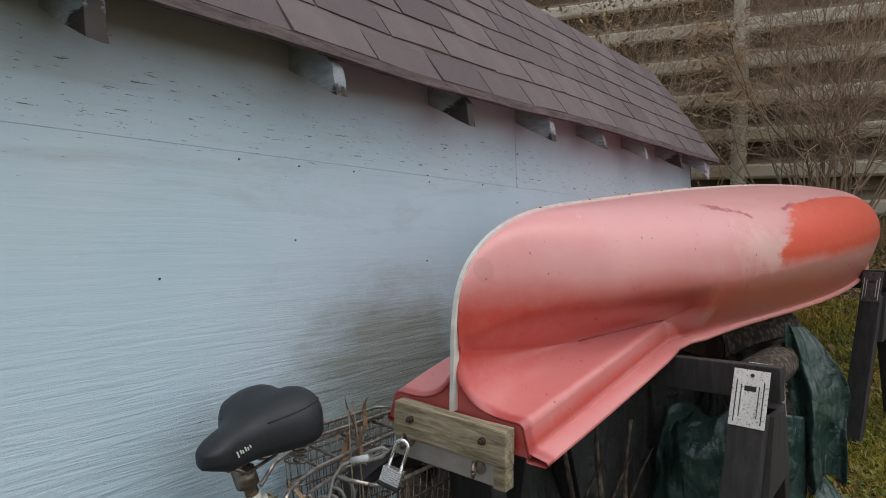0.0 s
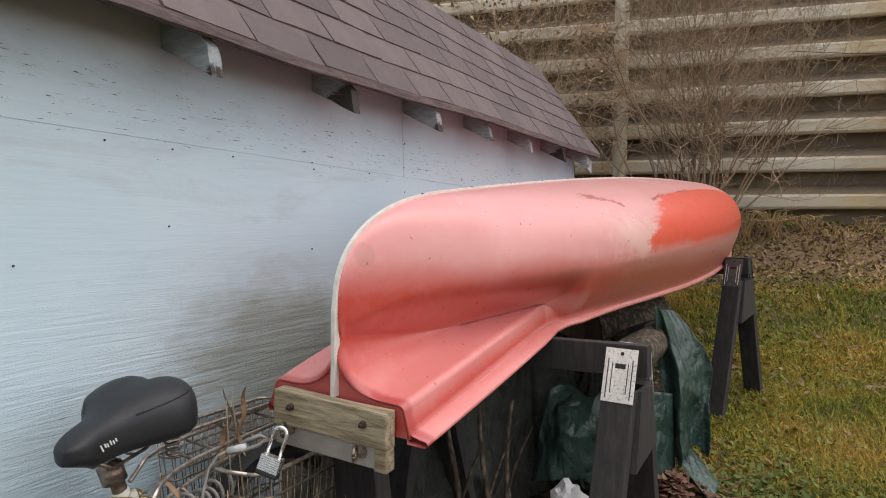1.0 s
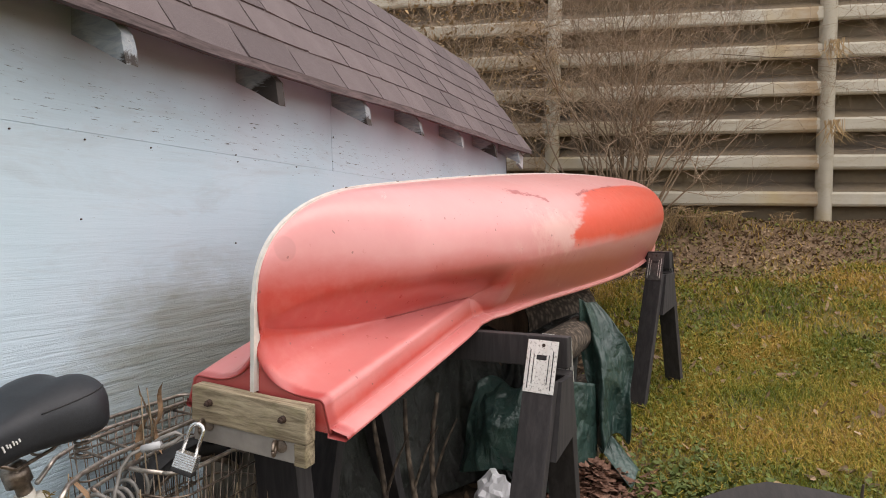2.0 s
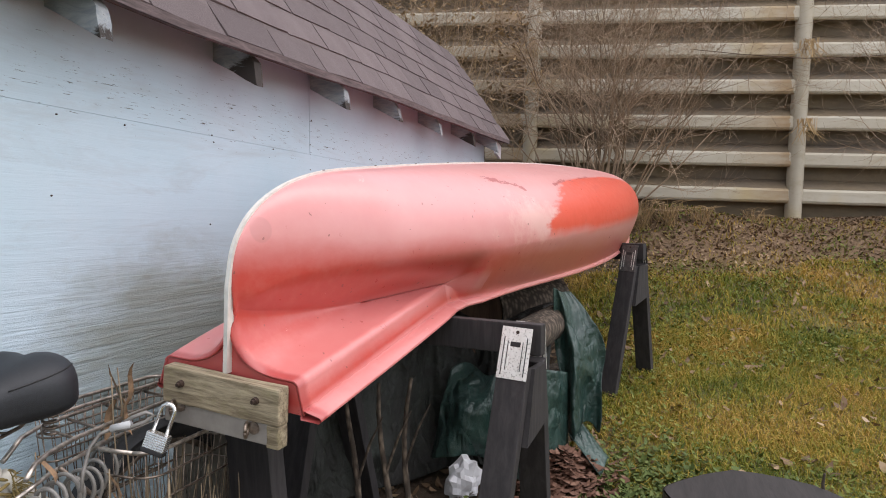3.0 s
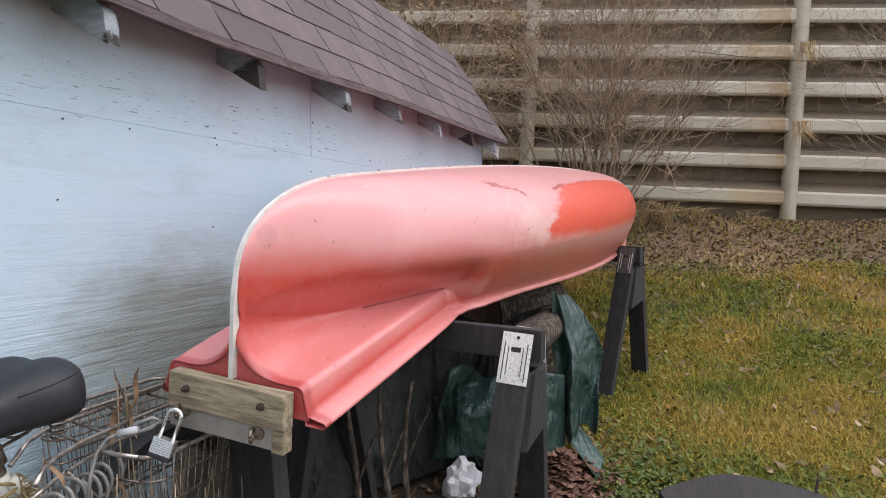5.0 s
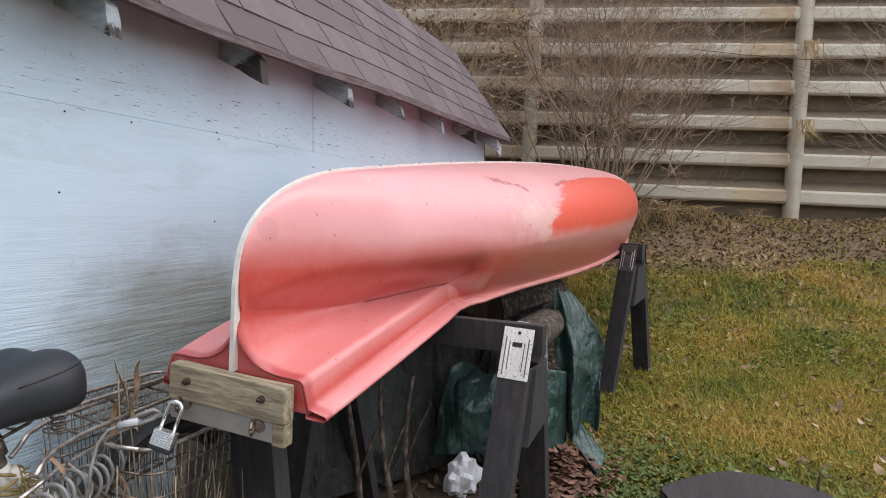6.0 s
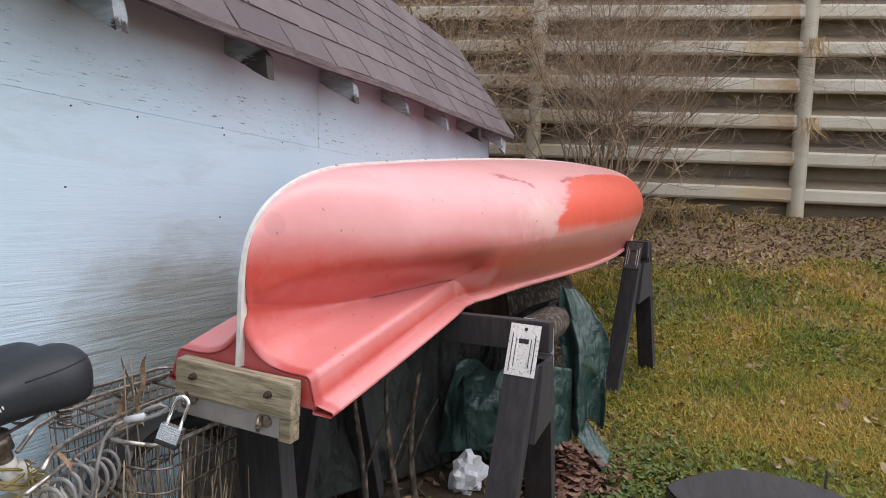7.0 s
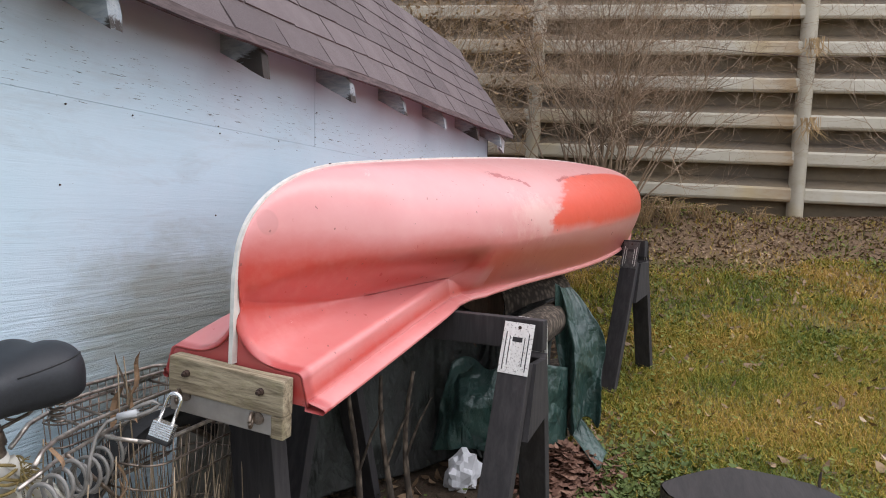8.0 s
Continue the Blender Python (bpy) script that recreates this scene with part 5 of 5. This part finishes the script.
def grass(name, n, x0, x1, y0, y1, tall, wide, label, mat):
    x, y = rng.uniform(x0, x1, n), rng.uniform(y0, y1, n)
    clump = np.array([noise.noise((a * 1.7, b * 1.7, 9)) for a, b in zip(x, y)])
    edge = np.array([noise.noise((a * 0.8, b * 0.8, 2)) for a, b in zip(x, y)])
    bare = (x < -0.62 + 0.12 * edge - 0.16 * np.maximum(0, y - 3.2)) | ((y > 6.7 + 1.1 * edge + 0.45 * np.maximum(0, x - 0.6)) & (rng.random(n) < 0.90)) | ((x < -0.3) & (y < 3.4) & (rng.random(n) < 0.55))
    stump_gap = ((x - 0.045) / 0.33) ** 2 + ((y - 2.68) / 0.22) ** 2 < 1
    keep = (~bare) & (~stump_gap) & (rng.random(n) < 0.75 + 0.5 * clump)
    x, y, clump = x[keep], y[keep], clump[keep]
    n = len(x)
    z = height_of(x, y) - 0.004
    a, lean = rng.uniform(0, math.tau, n), rng.uniform(0.4, 1.5, n)
    h = tall * rng.uniform(0.35, 1.0, n) * (1 + 0.5 * clump)
    w = wide * rng.uniform(0.6, 1.3, n)
    ca, sa = np.cos(a), np.sin(a)
    b = rng.uniform(0, math.tau, n)
    cb, sb = np.cos(b) * w, np.sin(b) * w
    p = np.stack([x, y, z], -1)
    side = np.stack([cb, sb, np.zeros(n)], -1)
    mid = p + np.stack([ca * h * lean * 0.35, sa * h * lean * 0.35, h * 0.62], -1)
    tip = p + np.stack([ca * h * lean, sa * h * lean, h * (1.05 - 0.42 * lean)], -1)
    verts = np.stack([p - side, p + side, mid + side * 0.8, mid - side * 0.8, tip], 1).reshape(-1, 3)
    k = np.arange(n)[:, None] * 5
    faces = np.concatenate([k + [0, 1, 2], k + [0, 2, 3], k + [3, 2, 4]], 0)
    return sheet_mesh(name, verts, faces, mat, label, "grass")


grass("grass", 200000, -1.2, 3.4, 2.1, 5.2, 0.066, 0.0021, "short wet lawn grass mottled green and straw", BLADE)
grass("grass", 130000, -1.6, 6.0, 5.0, 8.6, 0.080, 0.0034, "rougher lawn grass towards the bank", BLADE)
grass("grass", 60000, -0.8, 4.6, -1.0, 2.15, 0.055, 0.0030, "short wet lawn grass round the viewer", BLADE)
grass("grass", 30000, 3.3, 7.0, 2.0, 5.2, 0.055, 0.0034, "short lawn grass away from the shed", BLADE)


def leaves(name, x, y, size, lift, mat, label, category, tilt=0.45):
    n = len(x)
    z = height_of(x, y) + lift
    a = rng.uniform(0, math.tau, n)
    s = size * rng.uniform(0.6, 1.3, n)
    tx, ty = rng.normal(0, tilt, n), rng.normal(0, tilt, n)
    out = []
    for u, v, c in ((-1, 0, 0.25), (-0.35, 0.48, 0.0), (0.35, 0.40, 0.05), (1, 0, 0.35), (0.3, -0.45, 0.02), (-0.4, -0.45, 0.04)):
        lu, lv = u * s, v * s
        px, py = lu * np.cos(a) - lv * np.sin(a), lu * np.sin(a) + lv * np.cos(a)
        out.append(np.stack([x + px, y + py, z + px * tx + py * ty + c * s * rng.uniform(0.3, 1.5, n)], -1))
    verts = np.stack(out, 1).reshape(-1, 3)
    k = np.arange(n)[:, None] * 6
    faces = np.concatenate([k + [0, 1, 5], k + [1, 2, 5], k + [5, 2, 4], k + [2, 3, 4]], 0)
    return sheet_mesh(name, verts, faces, mat, label, category)


n = 34000
x, y = rng.uniform(-3.0, 6.0, n), rng.uniform(5.6, 9.1, n)
e = np.array([noise.noise((a * 0.8, b * 0.8, 2)) for a, b in zip(x, y)])
keep = y > 6.5 + 1.2 * e + 0.45 * np.maximum(0, x - 0.6) + rng.normal(0, 0.7, n)
leaves("fallen_leaves", x[keep], y[keep], 0.019, 0.010, LEAF, "thick brown leaf litter on the bank", "leaf litter")
n = 1500
x, y = rng.uniform(-0.9, 4.5, n), 2.3 + 4.6 * rng.random(n) ** 0.8
leaves("fallen_leaves", x, y, 0.024, 0.024, LEAF, "scattered fallen leaves on the lawn", "leaf litter")
n = 1600
x, y = rng.uniform(-1.6, -0.45, n), rng.uniform(1.6, 5.2, n)
leaves("fallen_leaves", x, y, 0.026, 0.010, LEAF, "dead leaves on bare soil beneath the canoe", "leaf litter")
n = 4300
x, y = np.concatenate([rng.normal(-1.0, 0.16, 700), rng.normal(-0.50, 0.10, 800), rng.normal(-0.36, 0.17, 2800)]), np.concatenate([rng.normal(2.32, 0.10, 700), rng.normal(2.50, 0.12, 800), rng.normal(2.80, 0.26, 2800)])
leaves("ground_ivy", x, y, 0.014, rng.uniform(0.01, 0.05, n), IVY, "low green ground ivy at the edge of the lawn", "ground cover")
n = 900
x, y = rng.normal(-0.62, 0.10, n), rng.normal(2.82, 0.15, n)
heap = 0.10 * np.exp(-((x + 0.64) / 0.12) ** 2 - ((y - 2.9) / 0.14) ** 2)
leaves("bark_chips", x, y, 0.025, heap + rng.uniform(0.0, 0.05, n), CHIP, "heap of reddish-brown bark flakes below the woodpile", "bark chips", 0.22)
PALE = blades("pale_curled_leaf", (0.22, 0.145, 0.08), (0.33, 0.23, 0.13), (0.46, 0.36, 0.25))
n = 60
x, y = rng.uniform(-0.3, 3.2, n), 3.0 + 3.6 * rng.random(n)
leaves("fallen_leaves", x, y, 0.023, 0.030, PALE, "pale curled leaves lying on top of the grass", "leaf litter", 0.6)
CLOVER = blades("clover_leaf", (0.058, 0.085, 0.010), (0.095, 0.125, 0.014), (0.14, 0.16, 0.020), (0.20, 0.17, 0.032))
n = 22000
x, y = rng.uniform(-0.9, 4.2, n), 2.2 + 4.6 * rng.random(n) ** 0.75
e = np.array([noise.noise((a * 1.1, b * 1.1, 31)) for a, b in zip(x, y)])
keep = (e + rng.normal(0, 0.16, n) > 0.02) & (((x - 0.02) / 0.36) ** 2 + ((y - 2.66) / 0.27) ** 2 > 1)
leaves("clover", x[keep], y[keep], 0.013, rng.uniform(0.015, 0.045, int(keep.sum())), CLOVER, "low broad-leaved weeds growing through the lawn", "ground cover")
n = 4500
x, y = rng.uniform(-1.4, 5.0, n), rng.uniform(6.4, 8.6, n)
e = np.array([noise.noise((a * 0.9, b * 0.9, 44)) for a, b in zip(x, y)])
keep = e + rng.normal(0, 0.15, n) > 0.10
leaves("ground_ivy", x[keep], y[keep], 0.018, rng.uniform(0.015, 0.05, int(keep.sum())), CLOVER, "patches of low green weeds on the bank", "ground cover")
# dry tufts hanging in the vines and on the posts
n = 1500
k = rng.integers(0, 3, n)
cx, cy, cz = np.array([-2.9, -3.7, -2.0])[k], np.array([7.8, 7.9, 8.3])[k], np.array([4.05, 4.2, 3.4])[k]
x, y = cx + rng.normal(0, 0.5, n) * np.array([1, 1, 0.3])[k], cy + rng.normal(0, 0.3, n)
lift = cz + rng.normal(0, 0.45, n) - height_of(x, y)
leaves("dry_vine_leaves", x, y, 0.030, lift, VINE, "withered tan leaves clinging to the vines", "leaves")


# ---- dry tufts round the shrub's foot and on the posts ----
def tuft(x, y, z, count, tall, seed, label, hang=False):
    r = random.Random(seed)
    t = thing("dry_tuft", Matrix.Translation((x, y, z)), label, "dry grass", "dry tufts on the bank")
    bm = bmesh.new()
    for _ in range(count):
        d = Vector((r.gauss(0, 0.35), r.gauss(0, 0.3), -1 if hang else 1))
        h = tall * r.uniform(0.5, 1.0)
        q = Vector((r.gauss(0, 0.05), r.gauss(0, 0.04), 0))
        tube_bm([q, q + d * h * 0.6, q + d * h * 0.9 + Vector((r.gauss(0, 0.07), r.gauss(0, 0.05), -0.25 * h))], [0.005, 0.004, 0.0015], 3, bm)
    part("grass_clump", bm, VINE, t)


for k, (x, y, c, h) in enumerate(((-0.55, 7.7, 60, 0.55), (-0.28, 7.75, 50, 0.45), (-0.75, 7.6, 40, 0.40), (0.05, 7.9, 40, 0.30), (0.6, 8.3, 30, 0.28), (-1.1, 7.7, 40, 0.4))):
    tuft(x, y, ground_z(x, y) - 0.02, c, h, 80 + k, "tuft of dry tan grass at the shrub's foot")
for k, (x, y, z) in enumerate(((1.20, 8.88, 2.62), (1.22, 8.9, 3.5), (-1.80, 8.55, 3.3), (-1.82, 8.55, 3.7))):
    tuft(x, y, z, 34, 0.26, 90 + k, "dry vine tuft caught on a steel post", True)
